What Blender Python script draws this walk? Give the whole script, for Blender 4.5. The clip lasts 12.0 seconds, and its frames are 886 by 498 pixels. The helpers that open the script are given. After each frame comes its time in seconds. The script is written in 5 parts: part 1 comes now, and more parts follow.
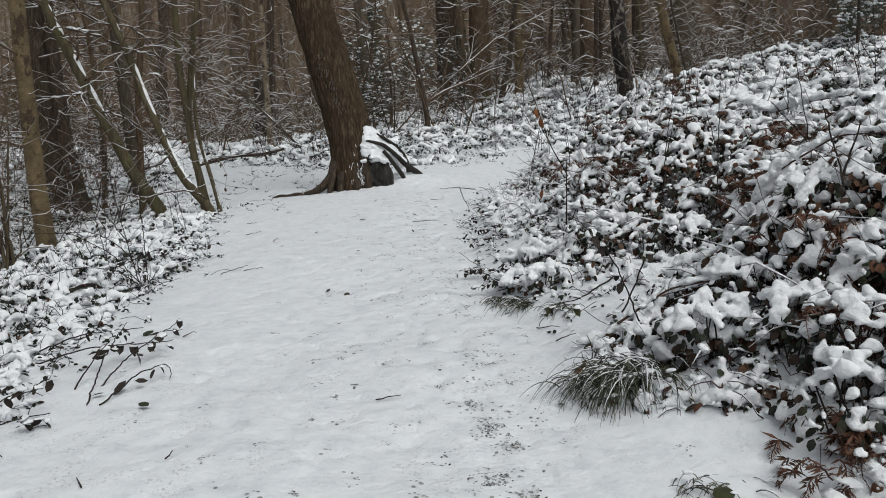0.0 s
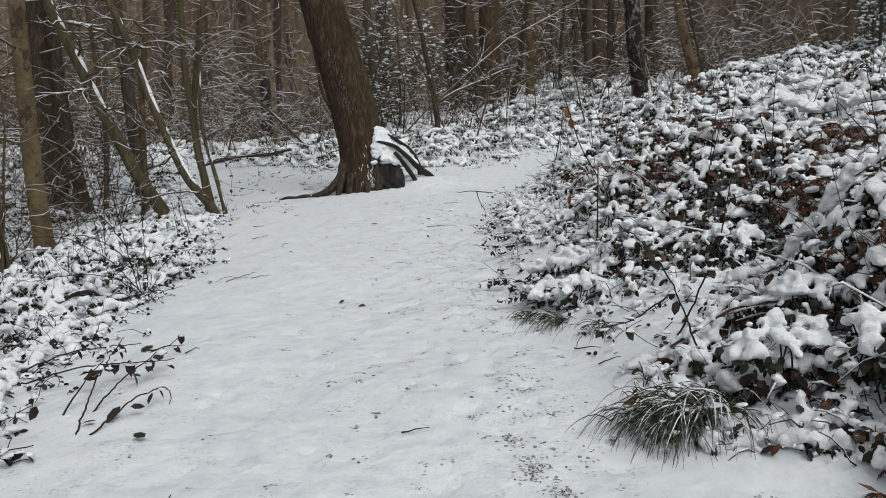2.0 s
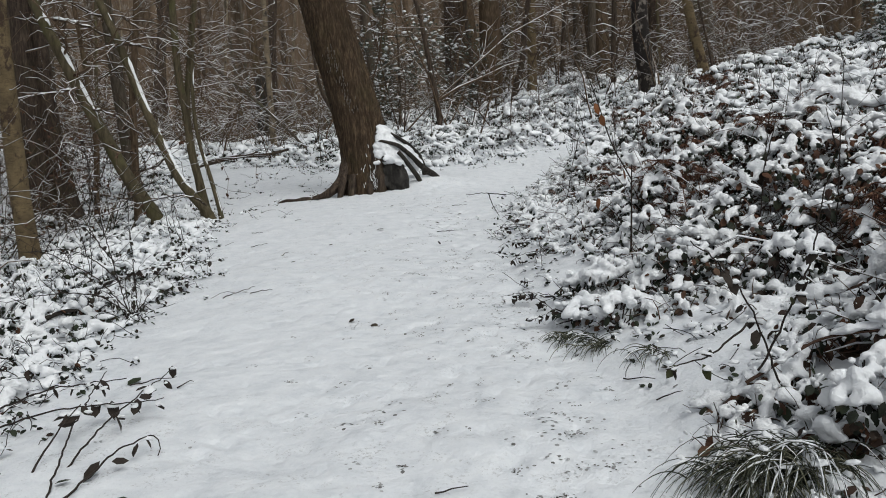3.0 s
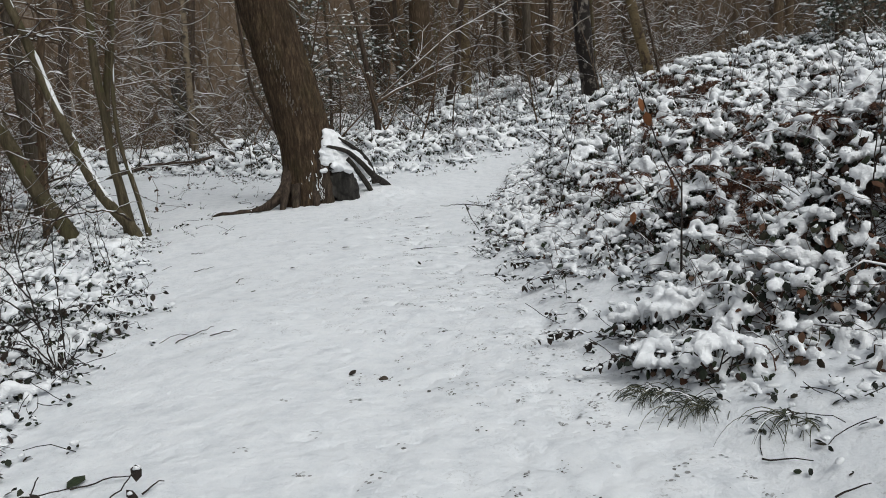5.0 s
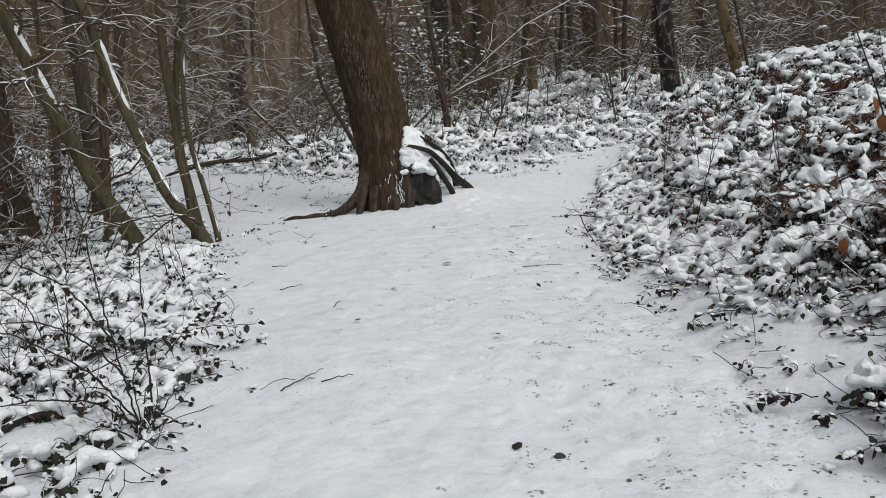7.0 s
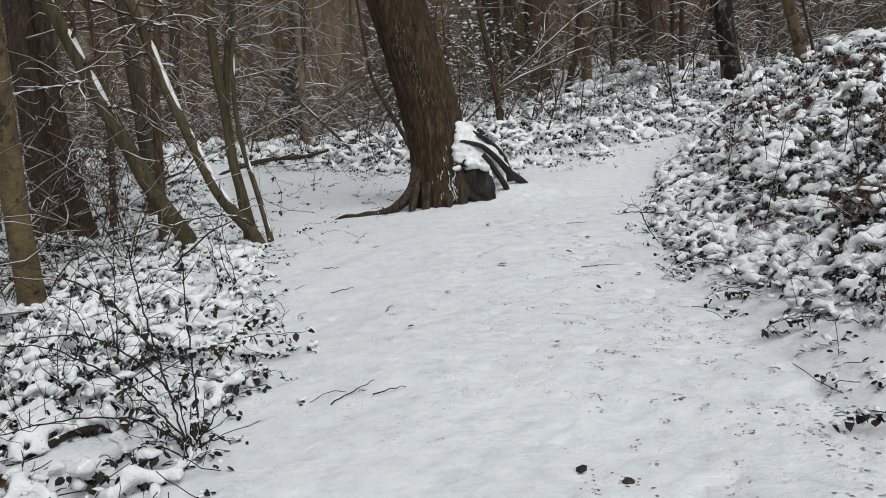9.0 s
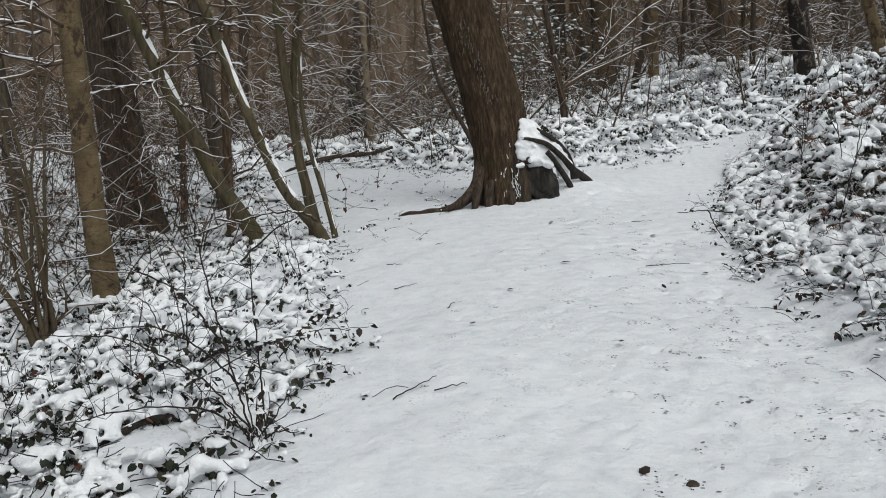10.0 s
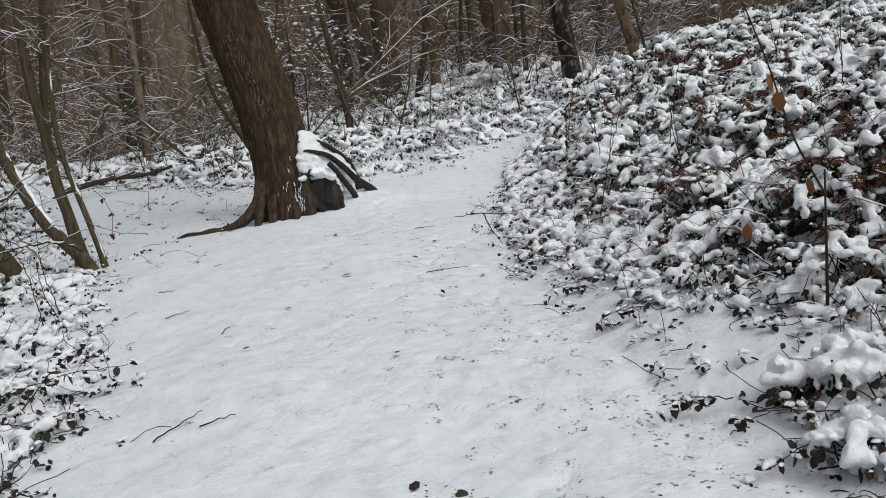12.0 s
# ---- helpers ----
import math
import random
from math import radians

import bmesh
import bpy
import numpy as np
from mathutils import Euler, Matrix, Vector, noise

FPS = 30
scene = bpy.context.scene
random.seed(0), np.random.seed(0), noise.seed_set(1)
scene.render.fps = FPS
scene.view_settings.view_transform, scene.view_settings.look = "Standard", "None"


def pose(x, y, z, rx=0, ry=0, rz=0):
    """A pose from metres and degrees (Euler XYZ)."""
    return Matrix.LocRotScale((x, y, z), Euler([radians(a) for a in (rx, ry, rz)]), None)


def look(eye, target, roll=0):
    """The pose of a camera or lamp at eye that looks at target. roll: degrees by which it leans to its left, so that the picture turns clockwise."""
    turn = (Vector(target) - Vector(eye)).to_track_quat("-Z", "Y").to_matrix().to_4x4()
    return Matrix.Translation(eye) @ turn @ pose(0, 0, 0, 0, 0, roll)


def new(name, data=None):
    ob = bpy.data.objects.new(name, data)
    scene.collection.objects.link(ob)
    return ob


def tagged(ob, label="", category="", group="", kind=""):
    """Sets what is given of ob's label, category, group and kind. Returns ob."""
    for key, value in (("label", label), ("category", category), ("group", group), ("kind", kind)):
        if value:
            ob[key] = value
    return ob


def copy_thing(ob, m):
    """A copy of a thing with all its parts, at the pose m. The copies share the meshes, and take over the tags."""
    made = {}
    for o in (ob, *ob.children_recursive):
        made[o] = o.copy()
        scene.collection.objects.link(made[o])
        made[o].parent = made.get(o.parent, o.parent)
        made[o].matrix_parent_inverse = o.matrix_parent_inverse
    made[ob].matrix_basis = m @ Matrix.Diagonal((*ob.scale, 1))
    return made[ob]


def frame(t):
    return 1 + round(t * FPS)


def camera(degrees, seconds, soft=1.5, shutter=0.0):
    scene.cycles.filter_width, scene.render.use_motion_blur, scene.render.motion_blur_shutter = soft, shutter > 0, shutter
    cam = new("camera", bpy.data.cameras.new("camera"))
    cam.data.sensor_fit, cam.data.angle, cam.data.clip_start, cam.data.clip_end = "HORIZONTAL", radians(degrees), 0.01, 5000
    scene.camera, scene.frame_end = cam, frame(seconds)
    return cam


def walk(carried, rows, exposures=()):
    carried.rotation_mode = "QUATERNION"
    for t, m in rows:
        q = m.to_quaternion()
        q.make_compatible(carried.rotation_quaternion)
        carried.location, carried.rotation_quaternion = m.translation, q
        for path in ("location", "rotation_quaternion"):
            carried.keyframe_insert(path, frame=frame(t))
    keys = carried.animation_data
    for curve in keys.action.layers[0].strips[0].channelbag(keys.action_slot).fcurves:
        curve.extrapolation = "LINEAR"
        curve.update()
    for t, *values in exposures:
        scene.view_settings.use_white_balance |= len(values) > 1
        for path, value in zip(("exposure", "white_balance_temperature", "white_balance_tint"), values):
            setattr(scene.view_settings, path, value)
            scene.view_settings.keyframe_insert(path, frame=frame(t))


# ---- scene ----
cam = camera(55.9, 12.0, soft=0.95)
PATH = [
    (0, (-0.014, -0.012, 1.436), (-0.036, 1.975, 1.204), -2.0),
    (0.5, (-0.008, 0.045, 1.436), (-0.036, 2.031, 1.206), -2.1),
    (1, (0.015, 0.09, 1.442), (-0.019, 2.077, 1.214), -2.3),
    (1.5, (-0.02, 0.198, 1.427), (-0.057, 2.184, 1.196), -2.3),
    (2, (-0.158, 0.456, 1.436), (-0.188, 2.443, 1.209), -1.5),
    (2.5, (-0.235, 0.724, 1.431), (-0.273, 2.71, 1.202), -1.5),
    (3, (-0.316, 1.053, 1.472), (-0.339, 3.039, 1.238), -2.1),
    (5, (-0.892, 2.2, 1.489), (-0.709, 4.179, 1.262), -2.4),
    (5.5, (-1.123, 2.426, 1.516), (-0.943, 4.404, 1.281), 0.6),
    (6, (-1.247, 2.68, 1.505), (-1.078, 4.658, 1.261), 1.0),
    (6.5, (-1.306, 2.958, 1.541), (-1.223, 4.94, 1.283), -1.0),
    (7, (-1.409, 3.205, 1.577), (-1.323, 5.189, 1.343), -1.8),
    (9, (-1.41, 3.428, 1.615), (-1.452, 5.412, 1.368), -2.8),
    (9.5, (-1.415, 3.41, 1.62), (-1.612, 5.385, 1.375), -2.9),
    (10, (-1.412, 3.423, 1.614), (-1.603, 5.399, 1.368), -2.8),
    (10.5, (-1.388, 3.429, 1.617), (-1.571, 5.406, 1.372), -3.1),
    (11, (-1.326, 3.437, 1.62), (-1.488, 5.416, 1.376), -4.4),
    (11.5, (-1.251, 3.474, 1.612), (-1.179, 5.458, 1.367), -5.3),
    (12, (-1.208, 3.553, 1.607), (-0.936, 5.518, 1.352), -5.5),
]
walk(cam, [(t, look(eye, target, roll)) for t, eye, target, roll in PATH], [(0.0, -0.37, 6400, 6), (3.0, -0.36, 6400, 6), (6.0, -0.31, 6400, 6), (12.0, -0.31, 6400, 6)])

# ---------------------------------------------------------------- light
world = bpy.data.worlds.new("overcast_sky")
scene.world = world
world.use_nodes = True
wn, wl = world.node_tree.nodes, world.node_tree.links
wn.clear()
w_out = wn.new("ShaderNodeOutputWorld")
w_bg = wn.new("ShaderNodeBackground")
w_sky = wn.new("ShaderNodeTexSky")
w_sky.sky_type, w_sky.sun_disc = "NISHITA", False
w_sky.sun_elevation, w_sky.sun_rotation = radians(48), radians(150)
w_sky.air_density, w_sky.dust_density, w_sky.ozone_density = 1.0, 4.0, 1.0
w_hue = wn.new("ShaderNodeHueSaturation")
w_hue.inputs["Saturation"].default_value = 0.22
wl.new(w_sky.outputs[0], w_hue.inputs["Color"])
wl.new(w_hue.outputs[0], w_bg.inputs[0])
w_bg.inputs[1].default_value = 0.15
wl.new(w_bg.outputs[0], w_out.inputs[0])

sun = new("sun", bpy.data.lights.new("sun", "SUN"))
sun.data.energy, sun.data.angle, sun.data.color = 1.0, radians(40), (1.0, 0.98, 0.95)
sun.matrix_world = look((10, -17, 24), (0, 0, 0))

# ---------------------------------------------------------------- materials


class Nodes:
    """A short hand for node materials."""

    def __init__(self, name, rough=0.8, spec=0.3):
        self.m = bpy.data.materials.new(name)
        self.m.use_nodes = True
        self.t = self.m.node_tree
        self.b = self.t.nodes["Principled BSDF"]
        self.b.inputs["Roughness"].default_value = rough
        self.b.inputs["Specular IOR Level"].default_value = spec
        self.coord = self.t.nodes.new("ShaderNodeTexCoord").outputs["Object"]

    def link(self, a, b):
        self.t.links.new(a, b)

    def mapped(self, scale):
        n = self.t.nodes.new("ShaderNodeMapping")
        n.inputs["Scale"].default_value = scale
        self.link(self.coord, n.inputs["Vector"])
        return n.outputs[0]

    def noise(self, scale, detail=4, rough=0.6, stretch=None):
        n = self.t.nodes.new("ShaderNodeTexNoise")
        n.inputs["Scale"].default_value, n.inputs["Detail"].default_value = scale, detail
        n.inputs["Roughness"].default_value = rough
        self.link(self.mapped(stretch) if stretch else self.coord, n.inputs["Vector"])
        return n.outputs["Fac"]

    def voronoi(self, scale, stretch=None):
        n = self.t.nodes.new("ShaderNodeTexVoronoi")
        n.feature = "DISTANCE_TO_EDGE"
        n.inputs["Scale"].default_value = scale
        self.link(self.mapped(stretch) if stretch else self.coord, n.inputs["Vector"])
        return n.outputs["Distance"]

    def ramp(self, fac, *stops):
        n = self.t.nodes.new("ShaderNodeValToRGB")
        e = n.color_ramp.elements
        while len(e) < len(stops):
            e.new(0.5)
        for k, (p, c) in enumerate(stops):
            e[k].position, e[k].color = p, (*c, 1)
        self.link(fac, n.inputs[0])
        return n.outputs[0]

    def mix(self, fac, a, b, kind="MIX"):
        n = self.t.nodes.new("ShaderNodeMix")
        n.data_type, n.blend_type = "RGBA", kind
        for v, s in ((fac, n.inputs[0]), (a, n.inputs[6]), (b, n.inputs[7])):
            if isinstance(v, (float, int)):
                s.default_value = v
            elif isinstance(v, tuple):
                s.default_value = (*v, 1)
            else:
                self.link(v, s)
        return n.outputs[2]

    def island(self):
        return self.t.nodes.new("ShaderNodeNewGeometry").outputs["Random Per Island"]

    def color(self, c):
        if isinstance(c, tuple):
            self.b.inputs["Base Color"].default_value = (*c, 1)
        else:
            self.link(c, self.b.inputs["Base Color"])

    def bump(self, height, strength, distance):
        n = self.t.nodes.new("ShaderNodeBump")
        n.inputs["Strength"].default_value, n.inputs["Distance"].default_value = strength, distance
        self.link(height, n.inputs["Height"])
        if self.b.inputs["Normal"].is_linked:
            self.link(self.b.inputs["Normal"].links[0].from_socket, n.inputs["Normal"])
        self.link(n.outputs[0], self.b.inputs["Normal"])


BW = ((0.0, 0.0, 0.0), (1.0, 1.0, 1.0))


def snow_material(name, grain=1.0):
    n = Nodes(name, 0.85, 0.12)
    soft = n.ramp(n.noise(1.3, 5), (0.3, (0.815, 0.835, 0.865)), (0.7, (0.885, 0.895, 0.91)))
    n.color(soft)
    n.b.inputs["Subsurface Weight"].default_value = 0.0
    n.bump(n.noise(34, 5, 0.65), 0.9 * grain, 0.035)
    n.bump(n.noise(130, 3, 0.7), 0.5 * grain, 0.006)
    return n.m


SNOW = snow_material("snow")
SNOW_SOFT = snow_material("fresh_snow", 0.6)


def ground_material():
    n = Nodes("trodden_snow", 0.6, 0.25)
    base = n.ramp(n.noise(7.5, 6, 0.7), (0.30, (0.64, 0.665, 0.70)), (0.48, (0.745, 0.765, 0.795)), (0.7, (0.81, 0.825, 0.845)))
    # soil and leaf mould that shows through where feet have pressed the snow thin
    patch = n.ramp(n.noise(0.8, 3), (0.38, BW[0]), (0.56, BW[1]))
    cluster = n.ramp(n.noise(6.5, 4, 0.65), (0.50, BW[0]), (0.60, BW[1]))
    speck = n.ramp(n.noise(55, 4, 0.7), (0.55, BW[0]), (0.62, BW[1]))
    dirt = n.mix(1.0, n.mix(1.0, patch, speck, "MULTIPLY"), cluster, "MULTIPLY")
    n.color(n.mix(n.mix(0.45, (0.0, 0.0, 0.0), dirt), base, (0.13, 0.11, 0.095)))
    n.bump(n.noise(9, 5, 0.6), 0.5, 0.05)
    n.bump(n.noise(40, 5, 0.75), 0.22, 0.012)
    n.bump(n.noise(170, 2, 0.7), 0.18, 0.004)
    return n.m


GROUND = ground_material()


def litter_material():
    n = Nodes("leaf_litter", 0.9, 0.2)
    n.color(n.ramp(n.noise(22, 6, 0.75), (0.3, (0.018, 0.015, 0.011)), (0.55, (0.05, 0.034, 0.02)), (0.75, (0.10, 0.06, 0.035))))
    n.bump(n.noise(30, 5, 0.7), 0.9, 0.05)
    return n.m


LITTER = litter_material()


def bark_material(name, dark, mid, light, moss=0.0, scale=1.0):
    n = Nodes(name, 0.88, 0.2)
    ridge = n.noise(34 * scale, 6, 0.7, (1, 1, 0.16))
    blotch = n.noise(1.6, 4, 0.6)
    c = n.ramp(ridge, (0.30, dark), (0.52, mid), (0.74, light))
    c = n.mix(n.ramp(blotch, (0.42, BW[0]), (0.7, (0.55, 0.55, 0.55))), c, tuple(v * 0.55 for v in mid))
    if moss:
        green = n.ramp(n.noise(3.2, 5, 0.65), (0.5, BW[0]), (0.72, (moss, moss, moss)))
        c = n.mix(green, c, (0.10, 0.105, 0.035))
    n.color(c)
    n.bump(ridge, 0.9, 0.03)
    n.bump(n.noise(60 * scale, 4, 0.7, (1, 1, 0.4)), 0.6, 0.008)
    return n.m


BARK_OAK = bark_material("rugged_brown_bark", (0.009, 0.006, 0.004), (0.058, 0.038, 0.023), (0.18, 0.125, 0.077), 0.12)
SCAR = bark_material("rubbed_bark", (0.12, 0.10, 0.085), (0.19, 0.165, 0.145), (0.27, 0.24, 0.215))
BARK_DARK = bark_material("dark_bark", (0.014, 0.010, 0.008), (0.062, 0.045, 0.034), (0.15, 0.11, 0.083), 0.15)
BARK_BROWN = bark_material("brown_bark", (0.024, 0.016, 0.010), (0.105, 0.072, 0.046), (0.23, 0.165, 0.11), 0.2)
BARK_WET = bark_material("wet_black_bark", (0.010, 0.009, 0.008), (0.036, 0.031, 0.027), (0.085, 0.073, 0.062), 0.1)
BARK_BURR = bark_material("old_grey_wood", (0.012, 0.011, 0.010), (0.040, 0.037, 0.034), (0.09, 0.085, 0.078), 0.1, 0.6)
BARK_GREY = bark_material("grey_brown_bark", (0.03, 0.024, 0.018), (0.085, 0.068, 0.052), (0.17, 0.14, 0.11), 0.3)
BARK_HAZEL = bark_material("smooth_olive_bark", (0.035, 0.028, 0.017), (0.092, 0.075, 0.045), (0.17, 0.14, 0.09), 0.5, 0.8)


def pale_bark(name, base, streak, amount):
    n = Nodes(name, 0.75, 0.25)
    tone = n.ramp(n.noise(4.5, 6, 0.7), (0.32, tuple(v * 0.42 for v in base)), (0.66, base))
    rings = n.ramp(n.noise(9, 5, 0.75, (1, 1, 4)), (0.55, BW[0]), (0.62, BW[1]))
    flake = n.ramp(n.noise(5.5, 5, 0.7, (1, 1, 0.7)), (amount, BW[0]), (amount + 0.06, BW[1]))
    c = n.mix(n.mix(0.65, (0.0, 0.0, 0.0), rings), tone, streak)
    n.color(n.mix(flake, c, streak))
    n.bump(n.noise(24, 5, 0.7, (1, 1, 2)), 0.9, 0.025)
    return n.m


BARK_ALDER = pale_bark("pale_green_bark", (0.19, 0.14, 0.074), (0.05, 0.032, 0.02), 0.54)
BARK_BIRCH = pale_bark("birch_bark", (0.24, 0.19, 0.13), (0.025, 0.02, 0.017), 0.56)
BARK_BIRCH_OLD = pale_bark("cracked_birch_bark", (0.24, 0.21, 0.18), (0.018, 0.014, 0.012), 0.42)


def island_material(name, *cols, rough=0.7, spec=0.3, grain=40, bump=0.01):
    n = Nodes(name, rough, spec)
    stops = [((k + 0.5) / len(cols), c) for k, c in enumerate(cols)]
    c = n.ramp(n.island(), *stops)
    n.color(n.mix(n.ramp(n.noise(grain, 3, 0.6), (0.3, BW[0]), (0.75, (0.5, 0.5, 0.5))), c, tuple(v * 0.45 for v in cols[0])))
    n.bump(n.noise(grain * 2, 3), 0.5, bump)
    return n.m


TWIG = island_material("twig_bark", (0.05, 0.033, 0.022), (0.11, 0.072, 0.046), (0.17, 0.115, 0.072), rough=0.85)
DARK_TWIG = island_material("wet_dark_twig", (0.014, 0.010, 0.008), (0.026, 0.019, 0.015), (0.04, 0.028, 0.022), rough=0.7)
WHIP = island_material("olive_whip_bark", (0.05, 0.04, 0.025), (0.10, 0.078, 0.045), (0.07, 0.045, 0.03), rough=0.8)
CANE = island_material("bramble_cane", (0.04, 0.022, 0.016), (0.10, 0.05, 0.034), (0.06, 0.045, 0.025), rough=0.7)
LEAF = island_material("bramble_leaf", (0.012, 0.015, 0.010), (0.022, 0.028, 0.018), (0.036, 0.048, 0.024), (0.036, 0.022, 0.016), rough=0.6, spec=0.2)
HOLLY = island_material("holly_leaf", (0.010, 0.018, 0.010), (0.018, 0.034, 0.017), (0.028, 0.05, 0.025), rough=0.35, spec=0.5)
OLIVE = island_material("yellowing_leaf", (0.055, 0.058, 0.02), (0.035, 0.043, 0.016), (0.09, 0.08, 0.03), rough=0.5)
RUSSET = island_material("dead_leaf", (0.07, 0.032, 0.018), (0.13, 0.058, 0.03), (0.12, 0.075, 0.048), (0.05, 0.028, 0.02), rough=0.8)
BRACKEN = island_material("dead_bracken", (0.06, 0.026, 0.017), (0.115, 0.05, 0.03), (0.16, 0.085, 0.052), rough=0.9)
GRASS = island_material("winter_grass", (0.025, 0.03, 0.018), (0.07, 0.075, 0.045), (0.17, 0.165, 0.11), rough=0.7)
SOIL = island_material("wet_leaf_mould", (0.018, 0.014, 0.011), (0.035, 0.026, 0.02), (0.06, 0.045, 0.034), rough=0.7)
SLUSH = island_material("dirty_slush", (0.24, 0.235, 0.23), (0.40, 0.40, 0.40), (0.55, 0.56, 0.57), rough=0.6)
ORANGE = island_material("orange_leaf", (0.26, 0.10, 0.03), (0.20, 0.075, 0.03), rough=0.7)
WILTED = island_material("wilted_leaf", (0.016, 0.015, 0.012), (0.03, 0.027, 0.02), (0.035, 0.024, 0.018), (0.025, 0.032, 0.02), rough=0.7)
PAW = island_material("grey_paw_print", (0.13, 0.125, 0.12), (0.27, 0.27, 0.27), (0.42, 0.425, 0.43), rough=0.5)


def backdrop_material():
    n = Nodes("far_wood", 1.0, 0.0)
    trunks = n.noise(0.9, 5, 0.7, (1, 1, 0.05))
    twigs = n.noise(2.6, 6, 0.8, (1, 1, 0.7))
    c = n.ramp(trunks, (0.36, (0.032, 0.024, 0.017)), (0.52, (0.095, 0.068, 0.047)), (0.68, (0.16, 0.12, 0.085)))
    n.color(n.mix(n.ramp(twigs, (0.52, BW[0]), (0.64, (0.55, 0.55, 0.55))), c, (0.27, 0.26, 0.25)))
    return n.m


FAR_WOOD = backdrop_material()

# ---------------------------------------------------------------- mesh tools
rng = np.random.default_rng(7)


def mesh_object(name, verts, faces, material, parent=None, label="", smooth=True, kind=""):
    """One mesh object from arrays; faces is a list of arrays of triangles or quads. Several materials: faces in the same order."""
    verts = np.asarray(verts, np.float32).reshape(-1, 3)
    faces = [np.asarray(f, np.int32) for f in faces if len(f)]
    if not faces:
        return None
    me = bpy.data.meshes.new(name)
    me.vertices.add(len(verts))
    me.vertices.foreach_set("co", verts.ravel())
    loops = np.concatenate([f.ravel() for f in faces])
    sizes = np.concatenate([np.full(len(f), f.shape[1]) for f in faces])
    me.loops.add(len(loops))
    me.loops.foreach_set("vertex_index", loops)
    me.polygons.add(len(sizes))
    me.polygons.foreach_set("loop_start", np.concatenate([[0], np.cumsum(sizes)[:-1]]).astype(np.int32))
    me.polygons.foreach_set("use_smooth", np.full(len(sizes), smooth))
    if isinstance(material, (list, tuple)):
        for m in material:
            me.materials.append(m)
        me.polygons.foreach_set("material_index", np.concatenate([np.full(len(f), min(k, len(material) - 1)) for k, f in enumerate(faces)]).astype(np.int32))
    else:
        me.materials.append(material)
    me.update(calc_edges=True)
    ob = new(name, me)
    if parent:
        ob.parent = parent
    return tagged(ob, label=label, kind=kind)


def joined(*sets):
    """Joins (verts, faces) pairs, all with faces of one size."""
    vs, fs, k = [], [], 0
    for v, f in sets:
        vs.append(v.reshape(-1, 3))
        fs.append(f + k)
        k += len(vs[-1])
    return np.concatenate(vs), np.concatenate(fs)


def unit(v):
    return v / np.maximum(np.linalg.norm(v, axis=-1, keepdims=True), 1e-9)


def tubes(P, R, sides=4):
    """Tapered tubes along N polylines of n points each. P: N x n x 3, R: N x n."""
    P, R = np.asarray(P, float), np.asarray(R, float)
    if P.ndim == 2:
        P, R = P[None], R[None]
    N, n, _ = P.shape
    T = unit(np.gradient(P, axis=1))
    mean = unit(P[:, -1] - P[:, 0])
    ref = np.where(np.abs(mean[:, 2:3]) > 0.7, np.array([[1.0, 0.13, 0]]), np.array([[0.0, 0.07, 1]]))[:, None, :]
    A = unit(np.cross(T, ref))
    B = np.cross(A, T)
    a = np.linspace(0, 2 * np.pi, sides, endpoint=False)
    V = P[:, :, None] + R[:, :, None, None] * (np.cos(a)[:, None] * A[:, :, None] + np.sin(a)[:, None] * B[:, :, None])
    i = np.arange(N)[:, None, None] * n * sides
    j = np.arange(n - 1)[None, :, None] * sides
    k = np.arange(sides)[None, None, :]
    k2 = (k + 1) % sides
    Q = np.stack([i + j + k, i + j + k2, i + j + sides + k2, i + j + sides + k], -1).reshape(-1, 4)
    return V.reshape(-1, 3), Q


def grow(start, way, length, n=6, lift=0.2, wander=0.15):
    """Polylines that start out along way and bend: lift pulls the tips up (or down)."""
    N = len(start)
    d = unit(np.asarray(way, float))
    P = [np.asarray(start, float)]
    drift = rng.normal(0, wander, (N, 3))
    for _ in range(n - 1):
        d = unit(d + drift / n + rng.normal(0, wander / 2, (N, 3)) + np.array([0, 0, lift]) / n)
        P.append(P[-1] + d * (np.asarray(length) / (n - 1)).reshape(-1, 1))
    return np.stack(P, 1)


def snow_on(P, R, share=0.75, sides=4, size=0.85):
    """Snow that lies along the tops of branches: thickest where they run level."""
    T = unit(np.gradient(P, axis=1))
    level = np.clip(1.15 - np.abs(T[..., 2]) * 1.1, 0.05, 1)
    patchy = np.clip(rng.normal(0.8, 0.45, R.shape), 0.12, 1.3)
    keep = rng.random(len(P)) < share
    rs = (np.maximum(R, 0.003) * size * level * patchy)[keep]
    S = P[keep].copy()
    S[..., 2] += R[keep] * 0.75 + rs * 0.25
    rs[:, 0] *= 0.2
    rs[:, -1] *= 0.3
    return tubes(S, rs, sides)


def lattice(ix, iy, seed):
    h = np.sin(ix * 127.1 + iy * 311.7 + seed * 74.7) * 43758.5453
    return h - np.floor(h)


def vnoise(x, y, seed=0):
    x, y = np.asarray(x, float), np.asarray(y, float)
    ix, iy = np.floor(x), np.floor(y)
    u, v = x - ix, y - iy
    u, v = u * u * (3 - 2 * u), v * v * (3 - 2 * v)
    a, b = lattice(ix, iy, seed), lattice(ix + 1, iy, seed)
    c, d = lattice(ix, iy + 1, seed), lattice(ix + 1, iy + 1, seed)
    return (a * (1 - u) + b * u) * (1 - v) + (c * (1 - u) + d * u) * v - 0.5


def fbm(x, y, octaves=4, seed=0):
    s, a = 0.0, 1.0
    for k in range(octaves):
        s = s + a * vnoise(x, y, seed + 11 * k)
        x, y, a = x * 2.03 + 5.2, y * 2.03 + 1.7, a * 0.5
    return s


